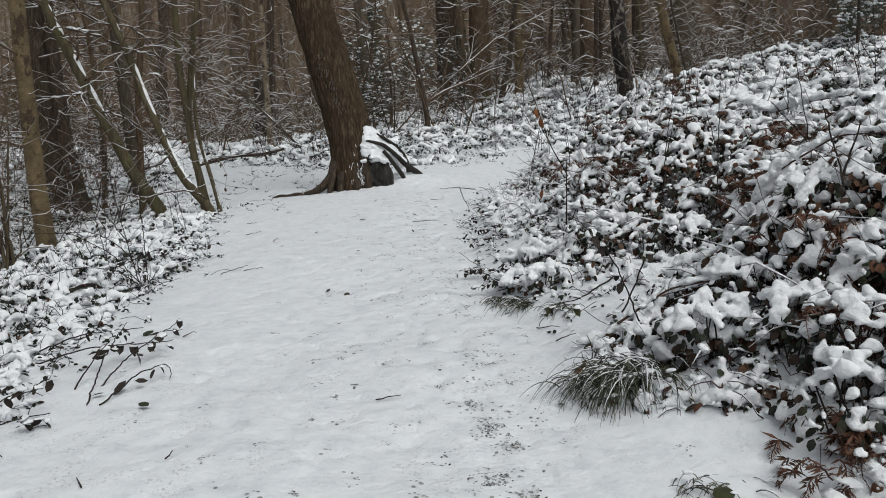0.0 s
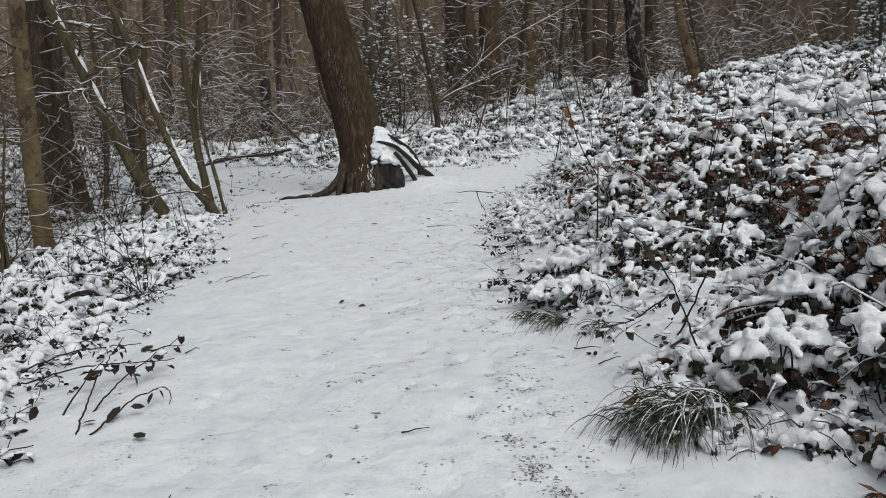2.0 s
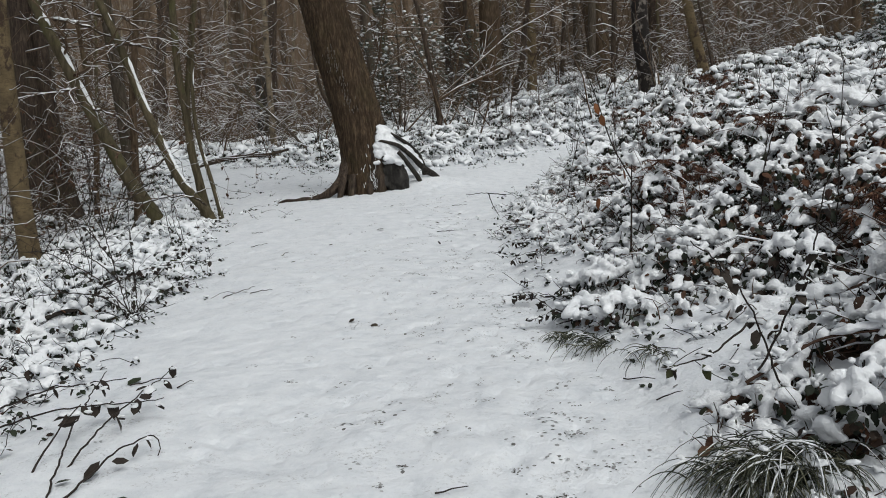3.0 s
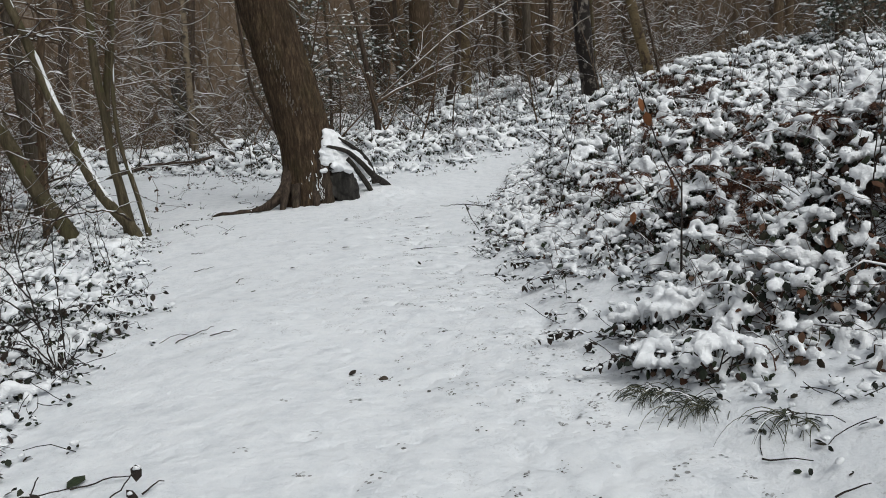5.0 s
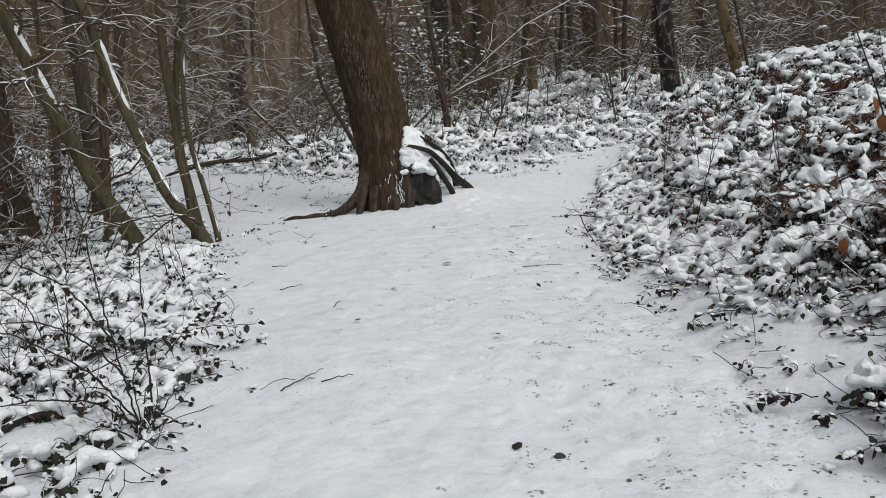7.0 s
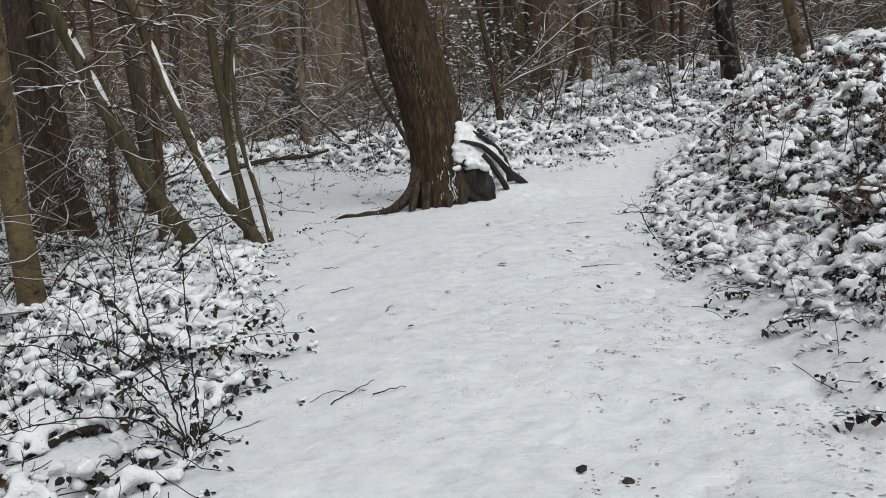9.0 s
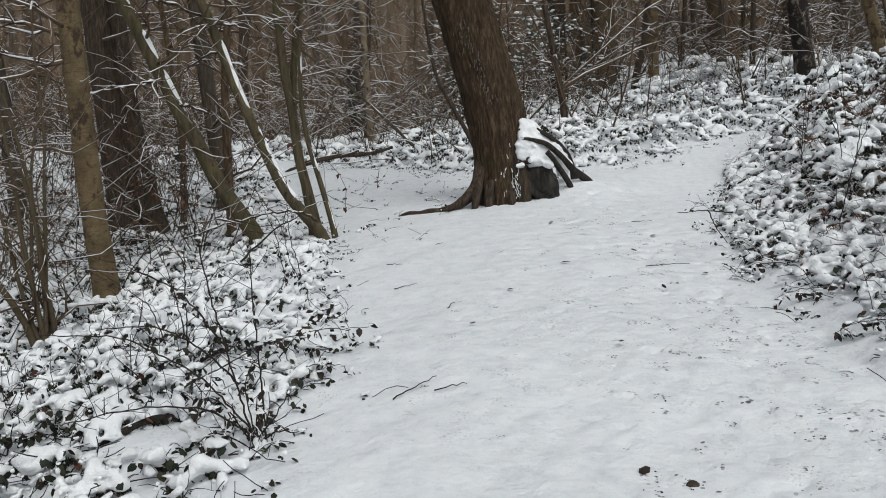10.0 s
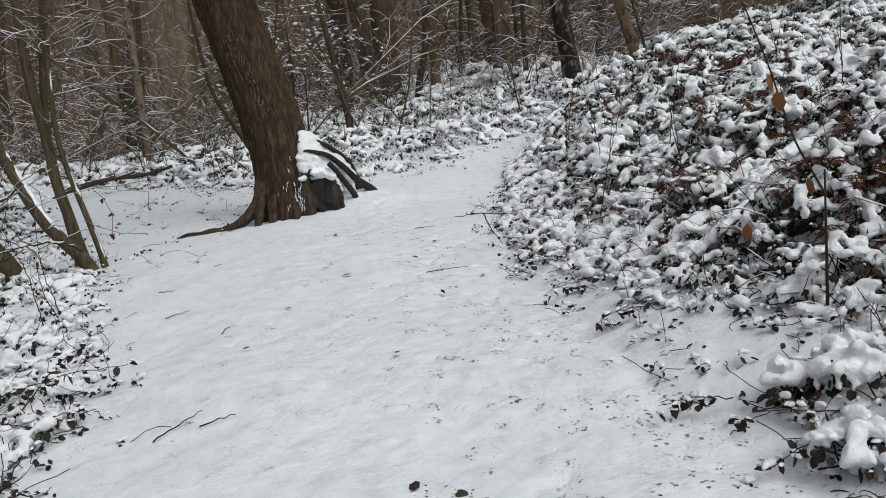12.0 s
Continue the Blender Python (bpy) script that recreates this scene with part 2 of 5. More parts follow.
def sm(a, b, v):
    u = np.clip((np.asarray(v, float) - a) / (b - a), 0, 1)
    return u * u * (3 - 2 * u)


def ball(subdivisions):
    bm = bmesh.new()
    bmesh.ops.create_icosphere(bm, subdivisions=subdivisions, radius=1)
    v = np.array([q.co[:] for q in bm.verts])
    f = np.array([[q.index for q in p.verts] for p in bm.faces])
    bm.free()
    return v, f


BALLS = {k: ball(k) for k in (1, 2, 3, 4)}


def clumps(C, size, detail=2, flat=0.6, tilt=0.12):
    """Uneven pillows of snow at the centres C, flatter below, each lying at a tilt of its own."""
    v, f = BALLS[detail]
    N = len(C)
    ph = rng.uniform(0, 6.28, (N, 6, 1))
    x, y, z = v[:, 0][None], v[:, 1][None], v[:, 2][None]
    w = 1 + 0.22 * np.sin(2.7 * x + 1.3 * z + ph[:, 0]) + 0.20 * np.sin(3.1 * y - 1.7 * x + ph[:, 1]) + 0.14 * np.sin(5.3 * x + 4.1 * y + 2 * z + ph[:, 2])
    s = np.asarray(size).reshape(-1, 1)
    e = 1 + 0.3 * np.sin(ph[:, 4])
    fl = flat * (1 + 0.35 * np.sin(ph[:, 5]))
    L = np.stack([x * w * s * e, y * w * s / np.sqrt(e), np.where(z < 0, z * 0.55, z) * w * s * fl], -1)
    Z = unit(np.array([0, 0, 1.0]) + rng.normal(0, tilt, (N, 3)))
    a = ph[:, 3]
    X = unit(np.cross(np.concatenate([np.cos(a), np.sin(a), 0 * a], 1), Z))
    Y = np.cross(Z, X)
    V = L[..., 0:1] * X[:, None] + L[..., 1:2] * Y[:, None] + L[..., 2:3] * Z[:, None] + np.asarray(C)[:, None]
    F = f[None] + (np.arange(N) * len(v))[:, None, None]
    return V.reshape(-1, 3), F.reshape(-1, 3)


# an oval leaf, folded a little along its rib, its tip hanging: along x, face up
LEAF_V = np.array([[0, 0, 0], [0.28, 0.33, -0.06], [0.33, 0, 0.03], [0.3, -0.31, -0.04], [0.68, 0.31, -0.16], [0.72, 0, -0.06], [0.7, -0.28, -0.14], [1, 0.04, -0.28]])
LEAF_F = np.array([[0, 2, 1], [0, 3, 2], [1, 2, 5], [1, 5, 4], [2, 3, 6], [2, 6, 5], [4, 5, 7], [5, 6, 7]])
THIN_V = np.array([[0, 0, 0], [0.45, 0.3, 0.05], [0.45, -0.3, 0.05], [1, 0, -0.15]])
THIN_F = np.array([[0, 2, 1], [1, 2, 3]])


def leaves(C, way, size, width=1.0, shape=(LEAF_V, LEAF_F), tilt=0.5):
    v, f = shape
    N = len(C)
    X = unit(np.asarray(way, float))
    up = unit(np.array([0, 0, 1.0]) + rng.normal(0, tilt, (N, 3)))
    Y = unit(np.cross(up, X))
    Z = np.cross(X, Y)
    s = np.asarray(size).reshape(-1, 1, 1)
    V = np.asarray(C)[:, None] + s * (v[None, :, 0:1] * X[:, None] + width * v[None, :, 1:2] * Y[:, None] + v[None, :, 2:3] * Z[:, None])
    F = f[None] + (np.arange(N) * len(v))[:, None, None]
    return V.reshape(-1, 3), F.reshape(-1, 3)


def thing(name, label, category, group="", at=(0, 0, 0)):
    ob = new(name)
    ob.location = at
    ob.empty_display_size = 0.2
    return tagged(ob, label=label, category=category, group=group)


# ---------------------------------------------------------------- the lie of the land
EDGE_Y = [-40, 2, 3, 3.45, 3.65, 4, 4.4, 4.7, 5.3, 5.6, 5.9, 6.2, 6.45, 6.7, 7.1, 7.4, 7.9, 8.5, 9.2, 9.5, 11, 13, 15.8, 17, 18, 19, 20, 22, 30, 60]
EDGE_X = [1.7, 1.55, 1.42, 1.15, 0.7, 0.55, 0.62, 1.15, 1.0, 0.6, 0.35, 0.3, 0.55, 0.86, 0.72, 0.5, 0.38, 0.44, 0.38, 0.2, 0.4, 0.8, 1.55, 2.3, 2.9, 4.0, 5.5, 8, 16, 40]
HILL_Y = [-40, 2, 3, 3.6, 4, 5.5, 7, 9.5, 11, 13, 15.8, 18.5, 21, 25, 30, 60]
HILL_X = [1.7, 1.5, 1.25, 0.8, 0.6, 0.35, 0.15, 0.2, 0.4, 0.8, 1.5, 2.8, 4, 6.5, 10, 30]
LEFT_Y = [-40, 3.7, 5, 7, 8.2, 9, 10.5, 12.5, 14, 17, 20, 24, 40]
LEFT_X = [-2.0, -2.15, -2.45, -2.65, -2.5, -2.8, -3.1, -3.6, -4.3, -5.2, -6.3, -7.8, -14]
BACK_X = [-30, -8, -6, -5, -3.6, -2.9, -0.5, 0.1, 0.9, 1.5, 2.1, 2.9, 4, 7, 14, 40]
BACK_Y = [26, 24.5, 21.5, 19.9, 18.6, 17.3, 16.3, 16.5, 16.95, 17.7, 18.0, 18.2, 19.0, 22.5, 30, 55]


def right_of_path(x, y):
    return x - np.interp(y, EDGE_Y, EDGE_X)


def left_of_path(x, y):
    return np.interp(y, LEFT_Y, LEFT_X) - x


def behind_path(x, y):
    return np.minimum(y - np.interp(x, BACK_X, BACK_Y), 99)


def land(x, y):
    x, y = np.asarray(x, float), np.asarray(y, float)
    z = 0.062 * np.clip(y, -40, 26)
    z = z + (0.06 * sm(-6, 0, x) + 0.06 * sm(0, 4, x)) * np.clip(y - 14, 0, 20)
    d = np.clip(-x - 1.2, 0, 30)
    z = z - np.where(d < 4.5, 0.026 * d * d, 0.026 * 4.5 * 4.5 + 0.09 * (d - 4.5)) * (1 - sm(13, 20, y))
    z = z + 0.17 * np.exp(-((x + 0.8) ** 2 + (y - 14.4) ** 2) / 0.5)
    e = np.clip(x - np.interp(y, HILL_Y, HILL_X), 0, 40)
    z = z + np.where(e < 5.5, 0.38 * e - 0.031 * e * e, 1.152 + 0.045 * (e - 5.5))
    return z


# ---------------------------------------------------------------- ground
def stretch(lo, hi, step, far):
    core = np.arange(lo, hi + 1e-6, step)
    out, s, p = [], step, hi
    while p < far:
        s = min(s * 1.28, 40)
        p += s
        out.append(p)
    low, s, p = [], step, lo
    while p > -far:
        s = min(s * 1.28, 40)
        p -= s
        low.append(p)
    return np.concatenate([low[::-1], core, out])


SURFACE = []


def top_of(x, y):
    """Height of the finished snow, prints included."""
    gx, gy, Z = SURFACE
    x, y = np.asarray(x, float), np.asarray(y, float)
    i, j = np.clip(np.searchsorted(gx, x) - 1, 0, len(gx) - 2), np.clip(np.searchsorted(gy, y) - 1, 0, len(gy) - 2)
    u, v = (x - gx[i]) / (gx[i + 1] - gx[i]), (y - gy[j]) / (gy[j + 1] - gy[j])
    return Z[j, i] * (1 - u) * (1 - v) + Z[j, i + 1] * u * (1 - v) + Z[j + 1, i] * (1 - u) * v + Z[j + 1, i + 1] * u * v


def build_ground():
    gx, gy = stretch(-3.2, 2.2, 0.036, 600), stretch(1.6, 14.5, 0.036, 600)
    X, Y = np.meshgrid(gx, gy)
    Z = land(X, Y)
    near = sm(-60, -25, -np.hypot(X, Y - 8)) * 1.0
    Z += 0.05 * fbm(X * 0.9, Y * 0.9, 3, 3) * near
    path = sm(-0.5, 0.4, -right_of_path(X, Y)) * sm(-0.4, 0.4, -left_of_path(X, Y))
    trod = sm(1.5, 0.4, np.abs(X + 0.75 + 0.05 * (Y - 6)))
    Z += path * (0.014 * fbm(X * 4, Y * 4, 3, 21) + (0.3 + 0.7 * trod) * 0.009 * fbm(X * 17, Y * 14, 3, 5))
    Z += (1 - path) * 0.05 * fbm(X * 3, Y * 3, 3, 8) * near
    # boot and paw prints
    r = np.random.default_rng(3)
    for k in range(760):
        y = r.uniform(1.8, 14.3)
        x = r.normal(-0.8 - 0.03 * (y - 6), 0.6) if k % 3 else r.normal(0.15 - 0.06 * (y - 4), 0.2)
        big = k % 12 == 0
        a, b, deep = (0.045, 0.10, 0.012) if big else (r.uniform(0.018, 0.036), r.uniform(0.02, 0.045), 0.014)
        deep *= r.uniform(0.5, 1.9)
        t = r.normal(0.1, 0.5)
        i0, i1 = np.searchsorted(gx, [x - 0.2, x + 0.2])
        j0, j1 = np.searchsorted(gy, [y - 0.2, y + 0.2])
        sx, sy = X[j0:j1, i0:i1] - x, Y[j0:j1, i0:i1] - y
        u, v = (sx * math.cos(t) - sy * math.sin(t)) / a, (sx * math.sin(t) + sy * math.cos(t)) / b
        q = np.sqrt(u * u + v * v)
        Z[j0:j1, i0:i1] += -deep * sm(1.25, 0.4, q)
    SURFACE.extend([gx, gy, Z])
    V = np.stack([X, Y, Z], -1).reshape(-1, 3)
    h, w = X.shape
    idx = np.arange(h * w).reshape(h, w)
    Q = np.stack([idx[:-1, :-1], idx[:-1, 1:], idx[1:, 1:], idx[1:, :-1]], -1).reshape(-1, 4)
    cx, cy = V[Q].mean(1)[:, 0], V[Q].mean(1)[:, 1]
    bare = (right_of_path(cx, cy) > 0.5 + 0.5 * vnoise(cx * 2, cy * 2, 4)) & (fbm(cx * 2.9, cy * 2.9, 3, 9) > 0.3) & (cx < 2.2) & (cy < 14) & (cy > 1.7)
    tagged(mesh_object("ground", V, [Q[~bare], Q[bare]], [GROUND, LITTER]), "woodland ground and trodden path under fresh snow", "ground", kind="structure")


build_ground()


def build_backdrop():
    a = np.linspace(0, 2 * np.pi, 97)[:-1]
    n, V = len(a), []
    for h in np.linspace(-14, 22, 7):
        rr = 62 + 2 * np.sin(7 * a) + 1.5 * np.sin(19 * a + h)
        V.append(np.stack([rr * np.cos(a), 8 + rr * np.sin(a), h + 1.8 * (h > 20) * np.sin(13 * a) + 0 * a], -1))
    V = np.stack(V)
    k = np.arange(n)
    Q = np.concatenate([np.stack([j * n + k, j * n + (k + 1) % n, (j + 1) * n + (k + 1) % n, (j + 1) * n + k], -1) for j in range(6)])
    tagged(mesh_object("backdrop", V, [Q], FAR_WOOD), "dim far wood of bare trunks and twigs", "backdrop", kind="structure")


build_backdrop()


# ---------------------------------------------------------------- trees
def rail(points, step):
    """Points along a smooth line through the given ones, about step apart."""
    p = np.asarray(points, float)
    s = np.concatenate([[0], np.cumsum(np.linalg.norm(np.diff(p, axis=0), axis=1))])
    q = np.arange(0, s[-1], step)
    out = np.stack([np.interp(q, s, p[:, k]) for k in range(3)], -1)
    for _ in range(6):
        m = out.copy()
        m[1:-1] = 0.25 * out[:-2] + 0.5 * out[1:-1] + 0.25 * out[2:]
        out = m
    return out, q


def lengthened(points, height):
    """Carries a stem on upward from its last point, turning towards the light."""
    p = [np.asarray(q, float) for q in points]
    d = unit(p[-1] - p[-2])
    while p[-1][2] - p[0][2] < height:
        d = unit(d + np.array([rng.normal(0, 0.05), rng.normal(0, 0.05), 0.10]))
        p.append(p[-1] + d * 0.7)
    return p


def stem(name, points, r0, r1, bark, parent, sides=14, step=0.12, ridge=0.05, flare=0.5, flare_h=0.25, lobes=5, label="", furrow=0.0):
    P, q = rail(points, step)
    f = q / q[-1]
    R = r0 * (1 - f) + r1 * f
    R = R * (1 + flare * np.exp(-q / flare_h))
    R[-1] *= 0.3
    V, Q = tubes(P, R, sides)
    V = V.reshape(len(P), sides, 3)
    th = np.linspace(0, 2 * np.pi, sides, endpoint=False)
    ph = rng.uniform(0, 6)
    lump = ridge * (1.2 * vnoise(q[:, None] * 1.2 + 0 * th, (np.cos(th) + 2.3 * np.sin(th))[None] * 2 + 0 * q[:, None] + ph, 3) + 0.7 * vnoise(q[:, None] * 7, th[None] * 4 + ph, 5))
    lump = lump + flare * 0.35 * np.exp(-q / flare_h)[:, None] * np.sin(lobes * th + ph)[None]
    if furrow:
        warp = 0.8 * vnoise(q[:, None] * 1.7, th[None] * 2, 8)
        rib = np.abs(vnoise(q[:, None] * 3.2 + 0 * th, (th[None] + 0.12 * warp) * 13, 14)) + 0.5 * np.abs(vnoise(q[:, None] * 7 + 0 * th, (th[None] + 0.1 * warp) * 26, 15))
        lump = lump + furrow * (0.22 - rib) / np.maximum(R, 0.05)[:, None]
    V = P[:, None] + (V - P[:, None]) * (1 + lump[..., None])
    return mesh_object(name, V, [Q], bark, parent, label), P, R


def limbs_from(P, R, count, lo, hi, length, spread=0.5, lift=0.25, n=7, thick=0.28, cap=0.022):
    """Limbs that leave a stem between the shares lo and hi of its length."""
    k = (rng.uniform(lo, hi, count) * (len(P) - 1)).astype(int)
    a = rng.uniform(0, 6.28, count)
    way = np.stack([np.cos(a), np.sin(a), rng.uniform(-0.1, spread, count)], -1)
    L = np.asarray(length) * rng.uniform(0.5, 1.15, count)
    B = grow(P[k], way, L, n, lift, 0.55)
    br = np.clip(R[k] * thick, 0.004, cap)[:, None] * np.linspace(1, 0.25, n)[None]
    return B, br


def twigs_from(B, br, count, length, lift=0.15, n=5, droop=0.4):
    i = rng.integers(0, len(B), count)
    j = rng.integers(1, B.shape[1], count)
    a = rng.uniform(0, 6.28, count)
    way = unit(B[i, j] - B[i, j - 1]) * 0.8 + np.stack([np.cos(a), np.sin(a), rng.uniform(-droop, 0.6, count)], -1)
    L = length * rng.uniform(0.4, 1.2, count)
    T = grow(B[i, j], way, L, n, lift, 0.75)
    tr = np.clip(br[i, j] * 0.6, 0.0025, 0.012)[:, None] * np.linspace(1, 0.4, n)[None]
    return T, tr


def crown(parent, P, R, limbs, twigs, limb_len, twig_len, lo=0.15, hi=0.95, snow=0.7, bark=TWIG, lift=0.25, single=True):
    B, br = limbs_from(P, R, limbs, lo, hi, limb_len, lift=lift)
    T, tr = twigs_from(B, br, twigs, twig_len)
    if single:
        for k in range(len(B)):
            v, f = tubes(B[k], br[k], 5)
            mesh_object("limb", v, [f], bark, parent)
    else:
        v, f = tubes(B, br, 5)
        mesh_object("limb_mass", v, [f], bark, parent, kind="stuff")
    v, f = tubes(T, tr, 3)
    mesh_object("twig_mass", v, [f], TWIG, parent, kind="stuff")
    v, f = joined(snow_on(B, br, 0.9, 3), snow_on(T, np.maximum(tr * 1.2, 0.005), snow, 3, 1.0))
    mesh_object("snow", v, [f], SNOW_SOFT, parent, "fresh snow lying along the branches", kind="stuff")
    return B, T


def strip_of_snow(parent, P, R, side, lo=0.0, hi=1.0, width=0.75):
    """Snow plastered along one side of a leaning stem, as a part of it."""
    parent = parent.children[0]
    k = slice(int(lo * len(P)), max(int(hi * len(P)), 3))
    p, r = P[k], R[k]
    T = unit(np.gradient(p, axis=0))
    s = unit(np.asarray(side, float) - T * (T @ np.asarray(side, float))[:, None])
    w = np.clip(width * (0.62 + 1.25 * vnoise(np.arange(len(p)) * 0.33, 0 * r + rng.uniform(0, 50), 6) + rng.normal(0, 0.16, len(p))), 0.04, 0.95)
    w[0] = w[-1] = 0.05
    v, f = tubes(p + s * (r * 0.66)[:, None], r * w * 0.66, 8)
    mesh_object("snow", v, [f], SNOW_SOFT, parent, "fresh snow plastered along the stem")


def big_tree():
    t = thing("oak_tree", "stout leaning tree with rugged brown bark, roots in snow", "tree")
    pts = lengthened([(-1.61, 14.05, 0.6), (-1.61, 14.05, 1.07), (-1.64, 14.05, 1.64), (-1.78, 14.05, 2.35), (-1.94, 14.05, 2.92), (-2.07, 14.05, 3.4)], 13)
    trunk, P, R = stem("trunk", pts, 0.375, 0.22, BARK_OAK, t, 170, 0.05, 0.07, 0.16, 0.25, 6, furrow=0.05)
    crown(t, P, R, 26, 160, 3.2, 1.1, 0.36, 0.97)
    # a root that sweeps out over the snow, and short toes in front
    roots = [
        ([(-1.80, 13.93, 1.5), (-1.90, 13.84, 1.24), (-2.0, 13.78, 1.04), (-2.14, 13.72, 0.92), (-2.3, 13.68, 0.80)], 0.11, 0.045),
        ([(-2.18, 13.7, 0.88), (-2.32, 13.64, 0.845), (-2.42, 13.70, 0.80), (-2.54, 13.64, 0.84), (-2.66, 13.66, 0.785), (-2.8, 13.62, 0.82), (-2.95, 13.66, 0.74)], 0.038, 0.02),
        ([(-2.14, 13.72, 0.93), (-2.22, 13.64, 0.89), (-2.36, 13.56, 0.82)], 0.05, 0.02),
        ([(-1.9, 13.78, 1.15), (-1.95, 13.68, 0.98), (-1.99, 13.6, 0.78)], 0.075, 0.035),
        ([(-1.77, 13.74, 1.15), (-1.79, 13.66, 0.96), (-1.82, 13.6, 0.74)], 0.07, 0.035),
        ([(-1.55, 13.76, 1.15), (-1.53, 13.68, 0.98), (-1.54, 13.6, 0.80)], 0.085, 0.05),
        ([(-1.47, 13.86, 1.75), (-1.42, 13.82, 1.4), (-1.40, 13.78, 1.1), (-1.39, 13.74, 0.8)], 0.12, 0.10),
    ]
    for pp, a, b in roots:
        stem("root", pp, a, b, BARK_DARK, t, 16, 0.03, 0.55, 0.0)
    arms = [
        ([(-1.2, 13.84, 1.76), (-1.05, 13.88, 1.67), (-0.92, 14.08, 1.565), (-0.81, 14.28, 1.43), (-0.74, 14.45, 1.25), (-0.7, 14.5, 1.0)], 0.02, 0.045),
        ([(-1.4, 13.70, 1.66), (-1.3, 13.70, 1.64), (-1.08, 13.74, 1.58), (-0.93, 13.9, 1.44), (-0.75, 14.12, 1.23), (-0.57, 14.4, 1.09), (-0.45, 14.5, 0.95)], 0.02, 0.05),
        ([(-1.08, 13.68, 1.48), (-1.03, 13.68, 1.43), (-0.92, 13.83, 1.25), (-0.8, 14.05, 1.06), (-0.74, 14.12, 0.85)], 0.028, 0.045),
    ]
    for pp, a, b in arms:
        stem("root", pp, a, b, BARK_WET, t, 18, 0.03, 0.35, 0.0)
    # a smooth mantle of snow that slopes from the trunk over the buttress
    top = np.array([(-1.36, 13.84, 1.86), (-1.24, 13.88, 1.82), (-1.15, 13.95, 1.69), (-0.98, 14.08, 1.57), (-0.87, 14.25, 1.43), (-0.78, 14.38, 1.27)])
    low = np.array([(-1.42, 13.74, 1.44), (-1.34, 13.72, 1.40), (-1.22, 13.74, 1.40), (-1.06, 13.86, 1.38), (-0.97, 14.05, 1.32), (-0.86, 14.25, 1.17)])
    lumps = []
    for u in np.linspace(0, 5, 30):
        k = min(int(u), 4)
        p, q = top[k] * (1 - u + k) + top[k + 1] * (u - k), low[k] * (1 - u + k) + low[k + 1] * (u - k)
        for w in np.linspace(0, 1, 9):
            lumps.append(p * (1 - w) + q * w + np.array([0, -0.05, 0.02]) * math.sin(math.pi * w))
    cap = np.array([-1.16, 13.70, 1.34]) + rng.normal(0, 1, (22, 3)) * [0.11, 0.05, 0.03]
    C = np.concatenate([np.array(lumps), cap])
    v, f = clumps(C, np.concatenate([rng.uniform(0.042, 0.055, len(lumps)), rng.uniform(0.045, 0.065, 22)]), 3, 0.75, 0.15)
    ob = mesh_object("snow", v, [f], SNOW_SOFT, t, "snow heaped on the roots and against the foot")
    fuse = ob.modifiers.new("fuse", "REMESH")
    fuse.mode, fuse.voxel_size, fuse.use_smooth_shade = "VOXEL", 0.016, True
    soft = ob.modifiers.new("soften", "SMOOTH")
    soft.factor, soft.iterations = 0.5, 6
    # the burr: a swollen block of old wood, cracked across its face
    v, f = BALLS[4]
    v = np.sign(v) * np.abs(v) ** 0.72
    crack = np.abs(fbm(v[:, :1] * 2.2 + v[:, 2:] * 0.6, v[:, 2:] * 2.4 - v[:, 1:2], 4, 71))
    v = v * (1 + 0.10 * np.sin(3 * v[:, :1] + 2 * v[:, 2:]) - 0.16 * sm(0.16, 0.0, crack) + 0.2 * fbm(v[:, :1] * 5, v[:, 2:] * 5, 3, 33)) * [0.215, 0.17, 0.25]
    v = v + np.array([-1.155, 13.82, 1.10]) + np.stack([0 * v[:, 0], 0 * v[:, 0], -0.22 * v[:, 0]], -1)
    mesh_object("burr", v, [f], BARK_BURR, t, "dark swollen burr at the foot of the trunk")
    v, f = BALLS[4]
    v = v * (1 + 0.2 * fbm(v[:, :1] * 4, v[:, 2:] * 4, 3, 37)) * [0.075, 0.06, 0.05] + [-1.27, 13.70, 1.385]
    mesh_object("burr", v, [f], BARK_BURR, t, "small dark knot on top of the burr")
    # snow stuck in the cracks of the foot
    n = 260
    a, h = rng.normal(-0.85, 0.32, n), np.abs(rng.normal(0, 0.26, n))
    rr = 0.375 * (1 + 0.16 * np.exp(-(h + 0.3) / 0.25)) + 0.008
    C = np.stack([-1.61 - 0.03 * h + rr * np.cos(a), 14.05 + rr * np.sin(a), 0.9 + h], -1)
    w = np.stack([rng.normal(0, 0.25, n), rng.normal(0, 0.1, n), np.ones(n)], -1)
    q = np.stack([C, C + w * rng.uniform(0.015, 0.07, n)[:, None]], 1)
    v, f = tubes(q, rng.uniform(0.003, 0.009, (n, 1)) * np.array([[1.0, 0.5]]), 4)
    mesh_object("snow", v, [f], SNOW_SOFT, t, "streaks of snow in the bark", kind="stuff")
    # old white scars on the bark
    n = 80
    h = rng.uniform(1.2, 2.2, n)
    a = -1.75 + rng.normal(0, 0.16, n) - 0.22 * (h - 1.7)
    k = np.searchsorted(P[:, 2], h + 0.9)
    C = P[k] + np.stack([np.cos(a), np.sin(a), 0 * a], -1) * (R[k] * 1.015)[:, None]
    w = np.stack([rng.normal(0, 0.12, n), 0 * a, -np.ones(n)], -1)
    q = np.stack([C, C + w * rng.uniform(0.02, 0.07, n)[:, None]], 1)
    v, f = tubes(q, np.full((n, 2), 0.0042) * rng.uniform(0.5, 1.2, (n, 1)), 4)
